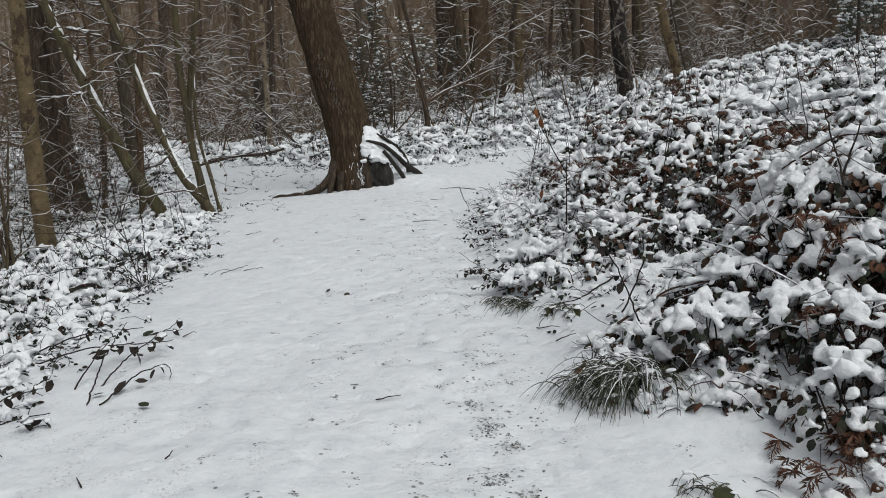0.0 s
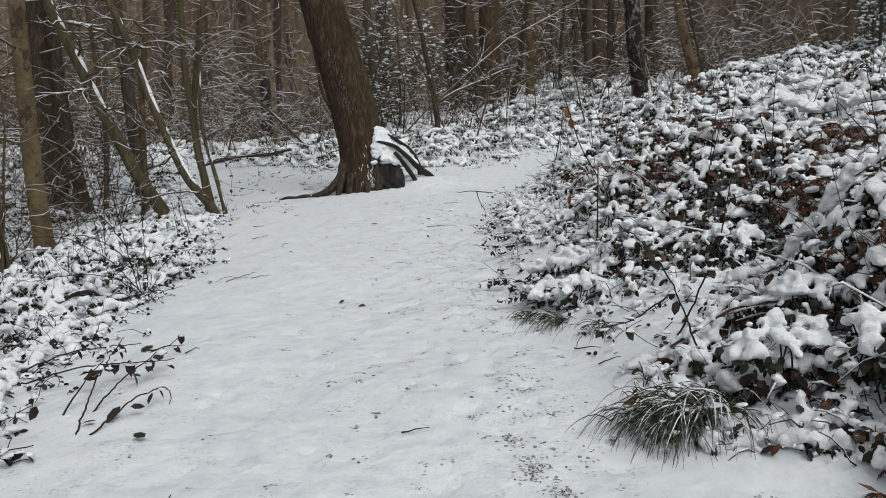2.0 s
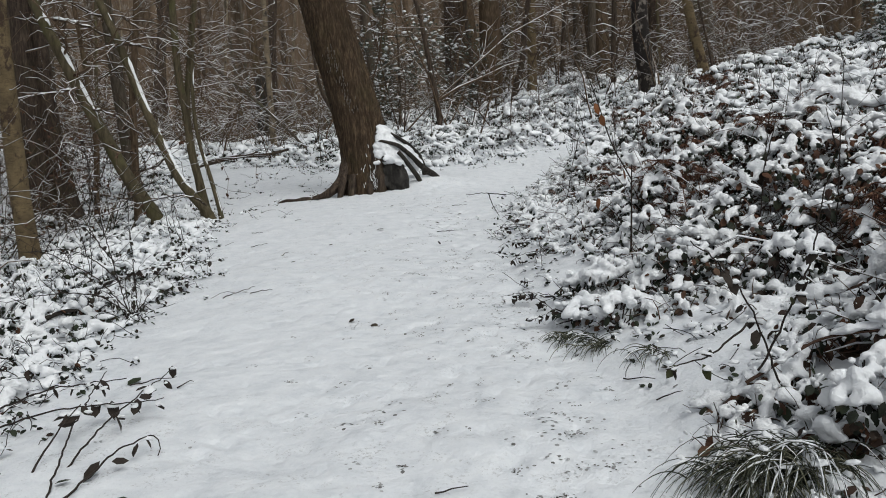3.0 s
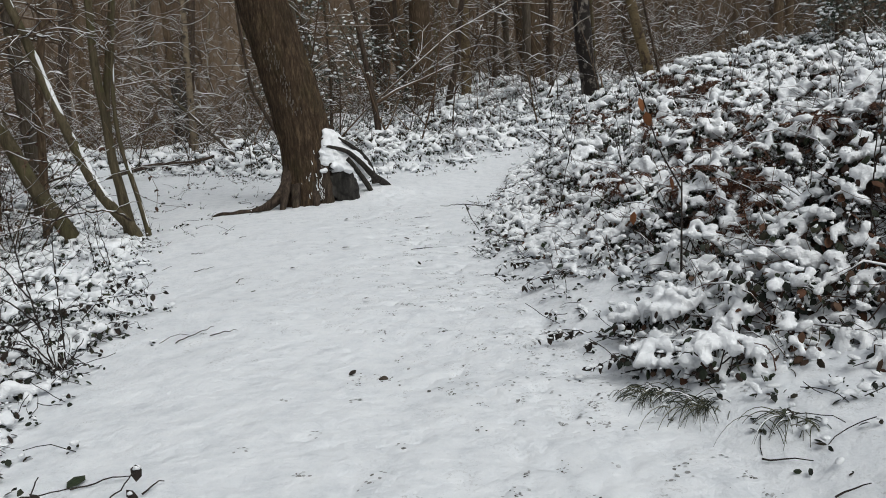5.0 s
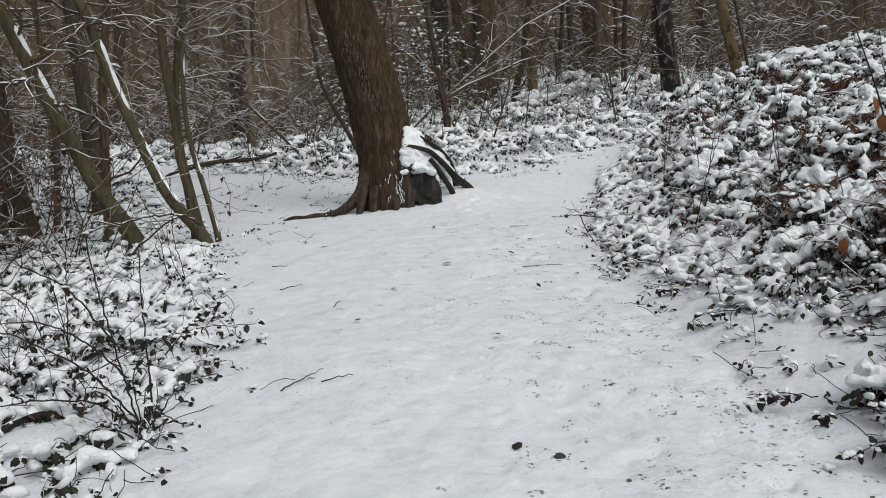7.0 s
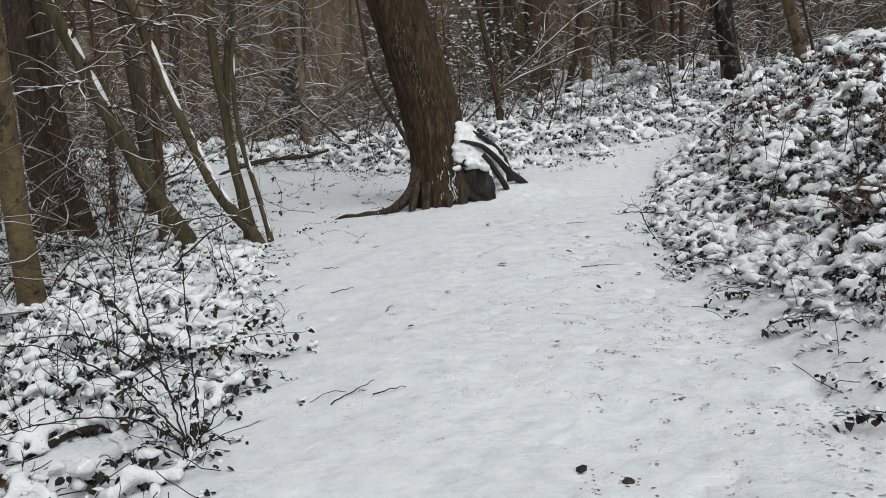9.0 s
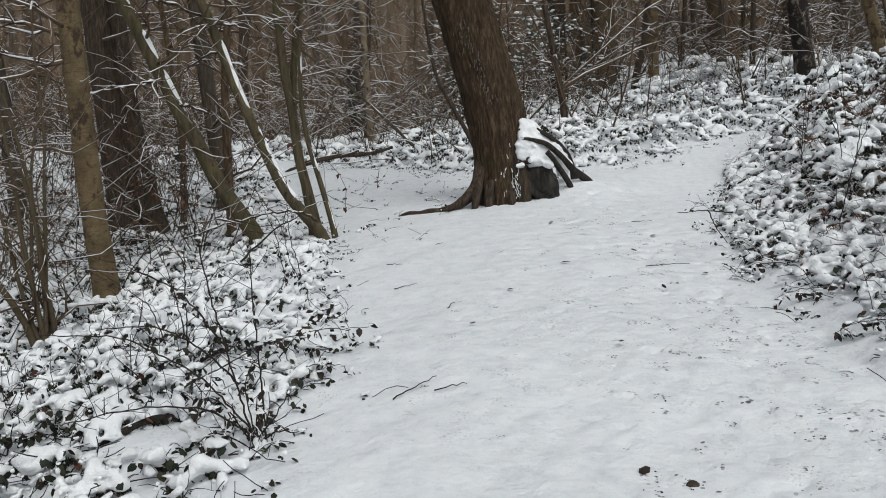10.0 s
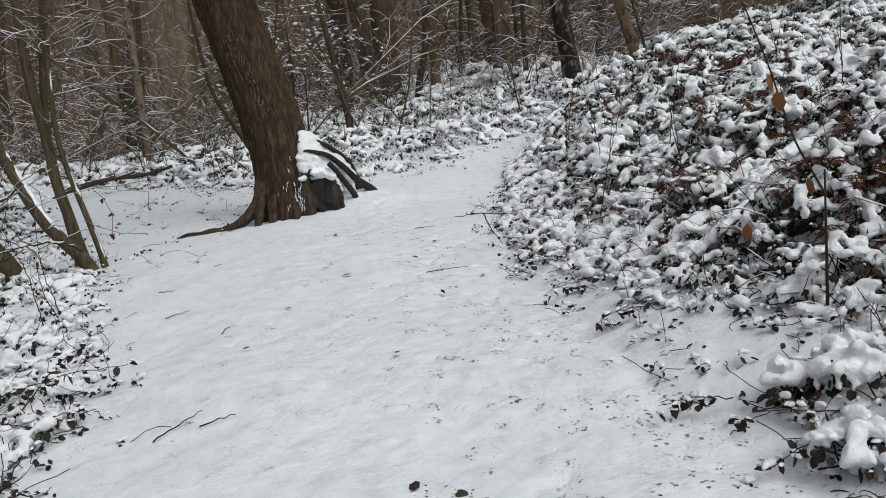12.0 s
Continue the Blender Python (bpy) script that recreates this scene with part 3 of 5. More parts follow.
    mesh_object("bark_scar", v, [f], SCAR, t, "pale scars where the bark is rubbed", kind="stuff")
    return t


big_tree()


def side_tree(name, label, points, r0, r1, bark, height, sides=16, limbs=14, twigs=90, limb_len=1.6, twig_len=0.7, lo=0.12, snow_side=None, ridge=0.06, flare=0.35, lift=0.25, **kw):
    t = thing(name, label, "tree")
    pts = lengthened(points, height) if height else points
    first = np.asarray(pts[0], float).copy()
    first[2] = float(land(first[0], first[1])) - 0.15
    if first[2] < pts[0][2] - 0.05:
        pts = [first] + [np.asarray(p, float) for p in pts]
    _, P, R = stem("trunk", pts, r0, r1, bark, t, sides, 0.09, ridge, flare)
    if limbs:
        crown(t, P, R, limbs, twigs, limb_len, twig_len, lo, 0.95, lift=lift)
    if snow_side is not None:
        strip_of_snow(t, P, R, snow_side, **kw)
    return t, P, R


side_tree("alder_tree", "slim tree with pale greenish bark, foot in brambles", [(-5.44, 11.1, 0.21), (-5.47, 11.1, 0.58), (-5.51, 11.1, 1.02), (-5.53, 11.1, 1.56), (-5.54, 11.1, 2.1), (-5.56, 11.1, 2.63), (-5.56, 11.1, 3.15)], 0.122, 0.05, BARK_ALDER, 10, 24, 22, 190, 1.5, 0.8, 0.10, flare=0.35)
side_tree("dark_tree", "thick dark tree with spreading foot behind the slim one", [(-7.25, 15.3, 0.3), (-7.31, 15.3, 1.51), (-7.35, 15.3, 2.34), (-7.4, 15.3, 3.16), (-7.43, 15.3, 3.96)], 0.23, 0.10, BARK_DARK, 12, 28, 20, 150, 2.4, 1.0, 0.10, flare=0.6, ridge=0.09)
side_tree("dark_tree", "dark tree stem leaning against a thicker one", [(-6.62, 15.1, 0.3), (-6.75, 15.2, 0.6), (-6.87, 15.25, 1.17), (-7.0, 15.3, 1.83), (-7.08, 15.35, 2.48), (-7.14, 15.4, 3.45)], 0.15, 0.06, BARK_DARK, 10, 16, 12, 80, 2.0, 1.0, 0.15, flare=0.6)


def snowy_limb(tree, points, r0, r1, bark=BARK_DARK):
    """A long side branch with snow along its upper side."""
    P, q = rail(points, 0.06)
    P = P + rng.normal(0, 0.008, P.shape)
    R = np.linspace(r0, r1, len(P))
    v, f = tubes(P, R, 6)
    limb = mesh_object("limb", v, [f], bark, tree)
    v, f = snow_on(P[None], R[None], 1.1, 5, 1.15)
    mesh_object("snow", v, [f], SNOW_SOFT, limb, "fresh snow lying along the branch")
    T, tr = twigs_from(P[None], R[None], 10, 0.45)
    v, f = tubes(T, tr, 3)
    mesh_object("twig_mass", v, [f], TWIG, limb, kind="stuff")
    v, f = snow_on(T, tr * 1.3, 0.7, 3, 1.0)
    mesh_object("snow", v, [f], SNOW_SOFT, limb, kind="stuff")


def left_trees():
    t, P, R = side_tree("leaning_tree", "leaning olive-barked tree with a line of snow along it", [(-4.5, 13.0, 0.6), (-4.67, 13.0, 0.85), (-4.97, 13.0, 1.31), (-5.18, 13.0, 1.82), (-5.36, 13.0, 2.16), (-5.5, 13.0, 2.49), (-5.64, 13.0, 2.82), (-5.79, 13.0, 3.15), (-5.94, 13.0, 3.48)], 0.096, 0.035, BARK_HAZEL, 9, 16, 16, 140, 1.7, 0.8, 0.12)
    strip_of_snow(t, P, R, (0.85, -0.35, 0.45), 0.12, 0.75, 0.75)
    snowy_limb(t, [(-5.8, 13.0, 3.5), (-5.61, 12.95, 3.46), (-5.36, 12.9, 3.4), (-5.04, 12.9, 3.23), (-4.71, 12.9, 3.11), (-4.39, 12.9, 3.02)], 0.022, 0.008)
    snowy_limb(t, [(-5.36, 13.0, 2.2), (-5.26, 12.9, 2.25), (-5.0, 12.9, 2.13), (-4.77, 12.9, 2.02), (-4.65, 12.9, 1.84), (-4.43, 12.9, 1.7)], 0.016, 0.006)
    snowy_limb(t, [(-5.55, 13.0, 2.5), (-5.7, 12.7, 2.47), (-6.1, 12.6, 2.4), (-6.5, 12.6, 2.36)], 0.014, 0.006)
    t, P, R = side_tree("leaning_tree", "thin leaning tree with snow along its upper side", [(-3.56, 12.4, 0.7), (-3.76, 12.4, 0.9), (-3.9, 12.4, 1.06), (-4.02, 12.4, 1.25), (-4.16, 12.6, 1.44), (-4.32, 12.6, 1.84), (-4.43, 12.65, 2.09), (-4.58, 12.8, 2.33), (-4.72, 12.8, 2.81), (-4.81, 12.8, 3.07), (-4.93, 12.8, 3.39)], 0.066, 0.03, BARK_HAZEL, 8, 14, 12, 110, 1.4, 0.7, 0.24)
    strip_of_snow(t, P, R, (0.85, -0.3, 0.45), 0.06, 0.42, 0.85)
    snowy_limb(t, [(-4.72, 12.8, 2.8), (-4.91, 12.8, 2.76), (-5.12, 12.8, 2.65), (-5.26, 12.8, 2.5)], 0.014, 0.006)
    snowy_limb(t, [(-4.82, 13.0, 3.5), (-4.73, 13.2, 3.41), (-4.47, 13.2, 3.16), (-4.22, 13.2, 2.9)], 0.015, 0.006)
    snowy_limb(t, [(-3.62, 12.3, 0.85), (-3.71, 12.0, 1.01), (-4.08, 12.0, 0.99), (-4.58, 12.0, 0.89), (-5.09, 12.0, 0.73)], 0.013, 0.006)
    side_tree("hazel_tree", "slender upright hazel stem with mossy olive bark", [(-3.7, 12.7, 0.6), (-3.76, 12.7, 0.84), (-3.81, 12.7, 1.18), (-3.9, 12.7, 1.56), (-3.92, 12.7, 2.07), (-3.97, 12.7, 2.38), (-4.01, 12.7, 2.7), (-4.01, 12.7, 3.31)], 0.058, 0.025, BARK_HAZEL, 8, 12, 14, 120, 1.2, 0.6, 0.2)
    side_tree("hazel_tree", "slender upright hazel stem with mossy olive bark", [(-3.8, 12.8, 0.65), (-3.9, 12.8, 1.5), (-3.95, 12.8, 2.08), (-3.91, 12.8, 2.51), (-3.85, 12.8, 2.95), (-3.8, 12.8, 3.31)], 0.044, 0.022, BARK_HAZEL, 7.5, 10, 12, 110, 1.1, 0.6, 0.25)
    side_tree("hazel_tree", "slim brown stem among the leaning trees", [(-5.27, 14.2, 0.6), (-5.25, 14.2, 1.45), (-5.21, 14.2, 2.56), (-5.06, 14.2, 3.62)], 0.06, 0.03, BARK_BROWN, 8, 10, 10, 90, 1.1, 0.6, 0.25)
    side_tree("hazel_tree", "thin brown stem behind the leaning trees", [(-6.1, 14.6, 0.5), (-6.0, 14.6, 1.8), (-6.08, 14.6, 3.0), (-6.2, 14.6, 4.2)], 0.045, 0.02, BARK_BROWN, 8, 10, 10, 90, 1.1, 0.6, 0.25)
    t, P, R = side_tree("hazel_sapling", "thin pale hazel sapling lined with snow", [(-3.5, 12.6, 0.7), (-3.54, 12.6, 0.85), (-3.65, 12.6, 1.33), (-3.76, 12.6, 1.75), (-3.79, 12.6, 2.06), (-3.79, 12.6, 2.49), (-3.77, 12.6, 2.73)], 0.032, 0.014, BARK_HAZEL, 3.6, 8, 6, 40, 0.7, 0.4, 0.4)
    strip_of_snow(t, P, R, (0.75, -0.4, 0.5), 0.05, 0.6, 0.8)


left_trees()


def far_trees():
    t, P, R = side_tree("broken_tree", "dark broken tree with a rough torn top", [(-5.94, 27.00, 1.79), (-5.96, 27.00, 2.67), (-5.99, 27.00, 3.45), (-6.08, 27.00, 4.05)], 0.26, 0.17, BARK_WET, 0, 16, 5, 40, 1.6, 0.8, 0.5, ridge=0.16)
    side_tree("brown_tree", "slim brown tree behind a broken one", [(-5.99, 28.00, 1.87), (-6.32, 28.00, 4.03), (-6.39, 28.00, 5.00), (-6.42, 28.00, 5.97)], 0.13, 0.06, BARK_BROWN, 11, 14, 14, 100, 2.0, 1.0, 0.2)
    t, P, R = side_tree("sapling", "thin dark forked sapling with snowy side branch", [(-0.45, 20.4, 1.6), (-0.55, 20.4, 2.6), (-0.84, 20.4, 4.37)], 0.075, 0.03, BARK_DARK, 5.5, 10, 9, 60, 1.2, 0.6, 0.25)
    B = np.array([[(-0.55, 20.4, 2.60), (-0.06, 20.4, 2.88), (0.49, 20.4, 3.09), (1.04, 20.4, 3.33), (1.5, 20.4, 3.45)]])
    br = np.linspace(0.03, 0.008, 5)[None]
    v, f = tubes(B, br, 6)
    mesh_object("limb", v, [f], TWIG, t)
    v, f = snow_on(B, br, 1.1)
    mesh_object("snow", v, [f], SNOW_SOFT, t)
    side_tree("twin_tree", "tall brown tree standing close to its twin", [(0.73, 28.6, 2.5), (0.41, 28.6, 5.63)], 0.27, 0.14, BARK_BROWN, 14, 16, 14, 90, 2.4, 1.0, 0.15)
    side_tree("twin_tree", "tall brown tree standing close to its twin", [(1.14, 28.7, 2.5), (1.13, 28.7, 5.58)], 0.38, 0.18, BARK_BROWN, 15, 18, 14, 90, 2.6, 1.0, 0.15)
    side_tree("sapling", "thin dark stem leaning in front of the twin trees", [(0.7, 27.9, 2.4), (0.35, 27.9, 5.6)], 0.09, 0.04, BARK_DARK, 8, 8, 8, 50, 1.2, 0.7, 0.3)
    side_tree("birch_tree", "slim pale birch with a dark foot", [(2.28, 27.0, 2.8), (2.32, 27.0, 5.24)], 0.15, 0.07, BARK_ALDER, 12, 12, 10, 70, 1.6, 0.8, 0.2)
    side_tree("sapling", "dark curved sapling beside a pale birch", [(1.61, 26.0, 2.5), (1.68, 26.0, 3.2), (1.92, 26.0, 3.96), (2.02, 26.0, 5.1)], 0.095, 0.05, BARK_DARK, 8, 10, 8, 50, 1.4, 0.7, 0.3)
    side_tree("brown_tree", "brown tree on the snowy rise", [(5.1, 31.0, 3.6), (4.86, 31.0, 5.73)], 0.34, 0.16, BARK_BROWN, 14, 16, 14, 90, 2.4, 1.0, 0.15)
    t, P, R = side_tree("birch_tree", "old birch with cracked black and white bark", [(4.62, 21.8, 2.2), (4.56, 21.8, 3.06), (4.44, 21.8, 3.9), (4.38, 21.8, 4.8)], 0.22, 0.10, BARK_BIRCH_OLD, 12, 18, 12, 90, 1.6, 0.9, 0.2)
    t, P, R = side_tree("birch_tree", "slim birch leaning above the bramble bank", [(5.7, 20.7, 2.6), (5.62, 20.7, 3.1), (5.35, 20.7, 4.1), (5.18, 20.7, 4.9)], 0.12, 0.06, BARK_ALDER, 11, 14, 10, 80, 1.5, 0.8, 0.2)
    t, P, R = side_tree("sapling", "thin leaning sapling lined with snow", [(5.8, 20.4, 2.6), (5.72, 20.4, 3.2), (5.4, 20.4, 4.6)], 0.035, 0.016, BARK_DARK, 4, 8, 5, 30, 0.9, 0.5, 0.4)
    strip_of_snow(t, P, R, (0.8, -0.3, 0.5), 0.1, 0.9, 0.9)
    side_tree("brown_tree", "stout brown tree beyond the birches", [(7.75, 28.0, 3.6), (7.69, 28.0, 6.08)], 0.40, 0.2, BARK_GREY, 14, 16, 14, 90, 2.4, 1.0, 0.15)
    side_tree("brown_tree", "brown tree far behind the leaning tree", [(-2.62, 33.0, 2.3), (-2.75, 33.0, 7.33)], 0.30, 0.16, BARK_BROWN, 14, 14, 14, 90, 2.4, 1.0, 0.12)
    side_tree("brown_tree", "dark brown tree far back in the wood", [(-0.03, 32.0, 2.6), (-0.04, 32.0, 7.05)], 0.34, 0.18, BARK_DARK, 14, 14, 14, 90, 2.4, 1.0, 0.12)
    side_tree("brown_tree", "brown tree on the far side of the rise", [(4.89, 29.0, 3.4), (4.73, 29.0, 6.36)], 0.24, 0.12, BARK_BROWN, 13, 14, 12, 80, 2.2, 1.0, 0.12)


far_trees()


def fallen_wood():
    t = thing("fallen_pole", "thin fallen trunk propped aslant, lined with snow", "fallen tree")
    _, P, R = stem("trunk", [(-3.2, 19.4, 1.35), (-3.5, 19.5, 1.7), (-4.44, 19.5, 2.66), (-5.59, 19.5, 3.63), (-6.8, 19.6, 4.6)], 0.032, 0.02, BARK_GREY, t, 10, 0.1, 0.08, 0.0)
    strip_of_snow(t, P, R, (0.2, -0.3, 1), 0.02, 0.98, 0.6)
    t = thing("bent_sapling", "dark sapling bent over behind the big tree", "sapling")
    _, P, R = stem("trunk", [(-1.95, 17.0, 1.1), (-2.17, 17.0, 1.67), (-2.71, 17.0, 2.69), (-2.87, 17.0, 3.94), (-2.9, 17, 5.2)], 0.04, 0.015, BARK_DARK, t, 8, 0.1, 0.08, 0.1)
    crown(t, P, R, 9, 50, 0.9, 0.5, 0.2, 0.95)
    t = thing("fallen_log", "dark fallen log with snow on top", "log")
    _, P, R = stem("trunk", [(-3.86, 19.60, 1.63), (-4.20, 19.60, 1.53), (-4.53, 19.60, 1.50), (-4.98, 19.60, 1.52), (-5.44, 19.60, 1.42), (-5.84, 19.60, 1.34)], 0.03, 0.055, BARK_DARK, t, 10, 0.1, 0.12, 0.0)
    strip_of_snow(t, P, R, (0, -0.1, 1), 0.02, 0.98, 0.9)
    t = thing("fallen_log", "long thin fallen branch with snow on top", "log")
    _, P, R = stem("trunk", [(-4.45, 19.20, 1.59), (-4.78, 19.20, 1.50), (-5.12, 19.20, 1.45), (-5.51, 19.20, 1.39), (-5.96, 19.20, 1.24)], 0.018, 0.03, BARK_DARK, t, 8, 0.1, 0.12, 0.0)
    strip_of_snow(t, P, R, (0, -0.1, 1), 0.02, 0.98, 0.9)
    t = thing("stump", "short broken stump with torn brown wood", "stump")
    z = float(land(13.5, 32.5))
    stem("trunk", [(13.5, 32.5, z - 0.2), (13.5, 32.5, z + 0.8), (13.4, 32.5, 5.45)], 0.20, 0.14, BARK_BROWN, t, 14, 0.1, 0.4, 0.3)
    v, f = clumps(np.array([[13.38, 32.5, 5.45]]), [0.11], 2, 0.4)
    mesh_object("snow", v, [f], SNOW_SOFT, t, "cap of snow")


fallen_wood()


def half_buried(a, b):
    t = thing("fallen_branch", "dark fallen branch half buried, snow on top", "branch", "branches among the low brambles")
    ends = [np.array([*a, float(land(*a)) + 0.03]), np.array([*b, float(land(*b)) + 0.07])]
    _, P, R = stem("trunk", [ends[0] - (ends[1] - ends[0]) * 0.3 - [0, 0, 0.05], ends[0], ends[1], ends[1] + (ends[1] - ends[0]) * 0.3 - [0, 0, 0.05]], 0.022, 0.015, BARK_WET, t, 10, 0.04, 0.2, 0.0)
    strip_of_snow(t, P, R, (0, 0.1, 1), 0.02, 0.98, 1.1)


for one, two in [((-3.72, 7.34), (-3.58, 7.52)), ((-3.73, 6.75), (-3.71, 6.91)), ((-3.39, 7.93), (-3.26, 8.18)), ((-3.36, 6.99), (-3.17, 7.13))]:
    half_buried(one, two)


def coppice(base, tips, label, r0=0.024, twigs=60):
    t = thing("coppice_shrub", label, "shrub")
    Ps, Rs = [], []
    for tip in tips:
        p = grow(np.array([base + rng.normal(0, 0.05, 3) * [1, 1, 0]]), np.array([np.asarray(tip) - base]), [np.linalg.norm(np.asarray(tip) - base)], 9, 0.25, 0.12)
        r = np.linspace(r0, r0 * 0.35, 9)[None] * rng.uniform(0.7, 1.2)
        v, f = tubes(p, r, 6)
        mesh_object("stem", v, [f], WHIP, t)
        Ps.append(p[0])
        Rs.append(r[0])
    T, tr = twigs_from(np.array(Ps), np.array(Rs), twigs, 0.55)
    v, f = tubes(T, tr, 3)
    mesh_object("twig_mass", v, [f], TWIG, t, kind="stuff")
    v, f = snow_on(T, tr, 0.6, 3)
    mesh_object("snow", v, [f], SNOW_SOFT, t, kind="stuff")
    return t


b = np.array([-5.2, 9.55, float(land(-5.2, 9.55))])
coppice(b, [b + np.array(d) for d in [(-0.5, 0.1, 1.6), (-0.2, -0.1, 2.4), (0.05, 0.1, 2.6), (-0.35, 0, 2.2), (0.25, 0.1, 2.0), (-0.9, 0.2, 1.5), (0.1, -0.2, 1.4)]], "brown coppice shrub of slim straight stems in snow", 0.026, 80)

# ---------------------------------------------------------------- bramble, bracken, grass


def canopy(x, y, which):
    """Height of the bramble over the ground."""
    lump = fbm(x * 1.6, y * 1.6, 3, 31)
    if which == "right":
        d = right_of_path(x, y)
        return 0.03 + 0.38 * sm(0, 1.7, d) + 0.40 * lump * sm(0.1, 1.0, d)
    if which == "left":
        d = left_of_path(x, y)
        return 0.02 + 0.07 * sm(0, 1.0, d) + 0.20 * np.maximum(lump, -0.1) * sm(0.1, 0.8, d)
    d = behind_path(x, y)
    return 0.03 + 0.22 * sm(0, 1.5, d) + 0.35 * np.maximum(lump, -0.2) * sm(0.1, 0.8, d)


def scatter(x0, x1, y0, y1, density):
    n = rng.poisson((x1 - x0) * (y1 - y0) * density)
    return rng.uniform(x0, x1, n), rng.uniform(y0, y1, n)


def inside(x, y, which):
    if which == "right":
        return right_of_path(x, y) > 0.02 + 0.2 * vnoise(x * 4, y * 4, 2)
    if which == "left":
        return (left_of_path(x, y) > 0.3 * vnoise(x * 3, y * 3, 2)) & (fbm(x * 1.9, y * 1.9, 2, 17) > -0.33)
    return (behind_path(x, y) > 0.1 + 0.5 * vnoise(x * 2, y * 2, 2)) & (right_of_path(x, y) < 0)


def bramble(label, which, x0, x1, y0, y1, density, small, large, cell, per=3, cane_share=0.13, leaf=(0.035, 0.065), thin=False):
    t = thing("bramble_bush", label, "bush", "brambles along the path")
    # snow lies in strands along sprays of leaves
    links = 3
    x, y = scatter(x0, x1, y0, y1, density / links)
    m = len(x)
    turn, bend = rng.uniform(0, 6.28, (m, 1)), rng.normal(0, 0.8, (m, links))
    way = turn + np.cumsum(bend, 1)
    r = small + (large - small) * rng.random((m, links)) ** 1.5
    step = r * rng.uniform(0.8, 1.9, (m, links))
    X, Y = x[:, None] + np.cumsum(np.cos(way) * step, 1), y[:, None] + np.cumsum(np.sin(way) * step, 1)
    deep = np.where(rng.random((m, 1)) < 0.3, -rng.uniform(0.02, 0.16, (m, 1)), rng.uniform(-0.03, 0.05, (m, 1))) + rng.normal(0, 0.016, (m, links))
    X, Y, r, deep, way = X.ravel(), Y.ravel(), r.ravel(), deep.ravel(), way.ravel()
    ok = inside(X, Y, which) & (rng.random(len(X)) < 0.9)
    X, Y, r, deep, way = X[ok], Y[ok], r[ok], deep[ok], way[ok]
    n = len(X)
    base, h = land(X, Y), canopy(X, Y, which)
    C = np.stack([X, Y, base + np.maximum(h + deep, 0.015)], -1)
    # the lumps are fused into rounded heaps
    v, f = clumps(C, np.maximum(r * 1.05, cell * 1.0), 2 if cell < 0.018 else 1, 0.8, 0.25)
    ob = mesh_object("snow_mass", v, [f], SNOW_SOFT, t, "fresh snow lying in lumps on the leaves", kind="stuff")
    fuse = ob.modifiers.new("fuse", "REMESH")
    fuse.mode, fuse.voxel_size, fuse.use_smooth_shade = "VOXEL", cell * (1.3 if cell < 0.0165 else 1.4), True
    soft = ob.modifiers.new("soften", "SMOOTH")
    soft.factor, soft.iterations = 0.5, 1
    # loose lumps deeper in the thicket
    k = rng.random(n) < 0.22
    D = C[k].copy()
    D[:, :2] += rng.normal(0, 1.5 * large, (k.sum(), 2))
    D[:, 2] = base[k] + h[k] * rng.uniform(0.1, 0.85, k.sum())
    v, f = clumps(D, r[k] * 0.8, 1, 0.75, 0.35)
    mesh_object("snow_mass", v, [f], SNOW_SOFT, t, "lumps of snow deeper in the thicket", kind="stuff")
    if cell < 0.016:
        k = rng.integers(0, n, int(n * 0.9))
        D = C[k] + rng.normal(0, 1, (len(k), 3)) * [0.05, 0.05, 0.035]
        v, f = clumps(D, rng.uniform(0.004, 0.012, len(k)), 1, 0.8, 0.5)
        mesh_object("snow_mass", v, [f], SNOW_SOFT, t, "crumbs of snow caught on leaves and canes", kind="stuff")
    k = np.repeat(np.arange(n), per)
    a = rng.uniform(0, 6.28, len(k))
    out = np.stack([np.cos(a), np.sin(a), rng.uniform(-1.6, -0.1, len(k))], -1)
    o = C[k] + out * (r[k] * rng.uniform(0.3, 1.1, len(k)))[:, None] * [1, 1, 0.1]
    o[:, 2] -= r[k] * rng.uniform(0.2, 1.2, len(k))
    shape = (THIN_V, THIN_F) if thin else (LEAF_V, LEAF_F)
    size = rng.uniform(*leaf, len(k))
    green = rng.random(len(k)) > 0.08 + 0.34 * (which == "right") * (fbm(X[k] * 1.3, Y[k] * 1.3, 2, 52) > 0.05)
    v, f = leaves(o[green], out[green], size[green], 1.0, shape)
    mesh_object("leaf_mass", v, [f], LEAF, t, "dark green bramble leaves", kind="stuff")
    v, f = leaves(o[~green], out[~green], size[~green], 1.0, shape)
    mesh_object("leaf_mass", v, [f], RUSSET, t, "withered brown leaves", kind="stuff")
    m = max(int(n * cane_share * (1.6 if which != "back" else 1.0)), 4)
    i = rng.integers(0, n, m)
    a = rng.uniform(0, 6.28, m)
    root = C[i] * [1, 1, 0]
    root[:, 2] = base[i]
    way = np.stack([np.cos(a) * 0.8, np.sin(a) * 0.8, rng.uniform(0.6, 1.5, m)], -1)
    P = grow(root, way, (h[i] + 0.10) * rng.uniform(0.8, 1.6, m), 5, -1.2, 0.6)
    w = rng.uniform(0.0022, 0.005, (m, 1)) * np.linspace(1, 0.45, 5)[None]
    v, f = tubes(P, w, 3)
    mesh_object("cane_mass", v, [f], DARK_TWIG if which == "left" else CANE, t, "thin brown canes", kind="stuff")
    v, f = snow_on(P, np.maximum(w, 0.005), 0.3, 3, 1.2)
    mesh_object("snow", v, [f], SNOW_SOFT, t, kind="stuff")
    return t


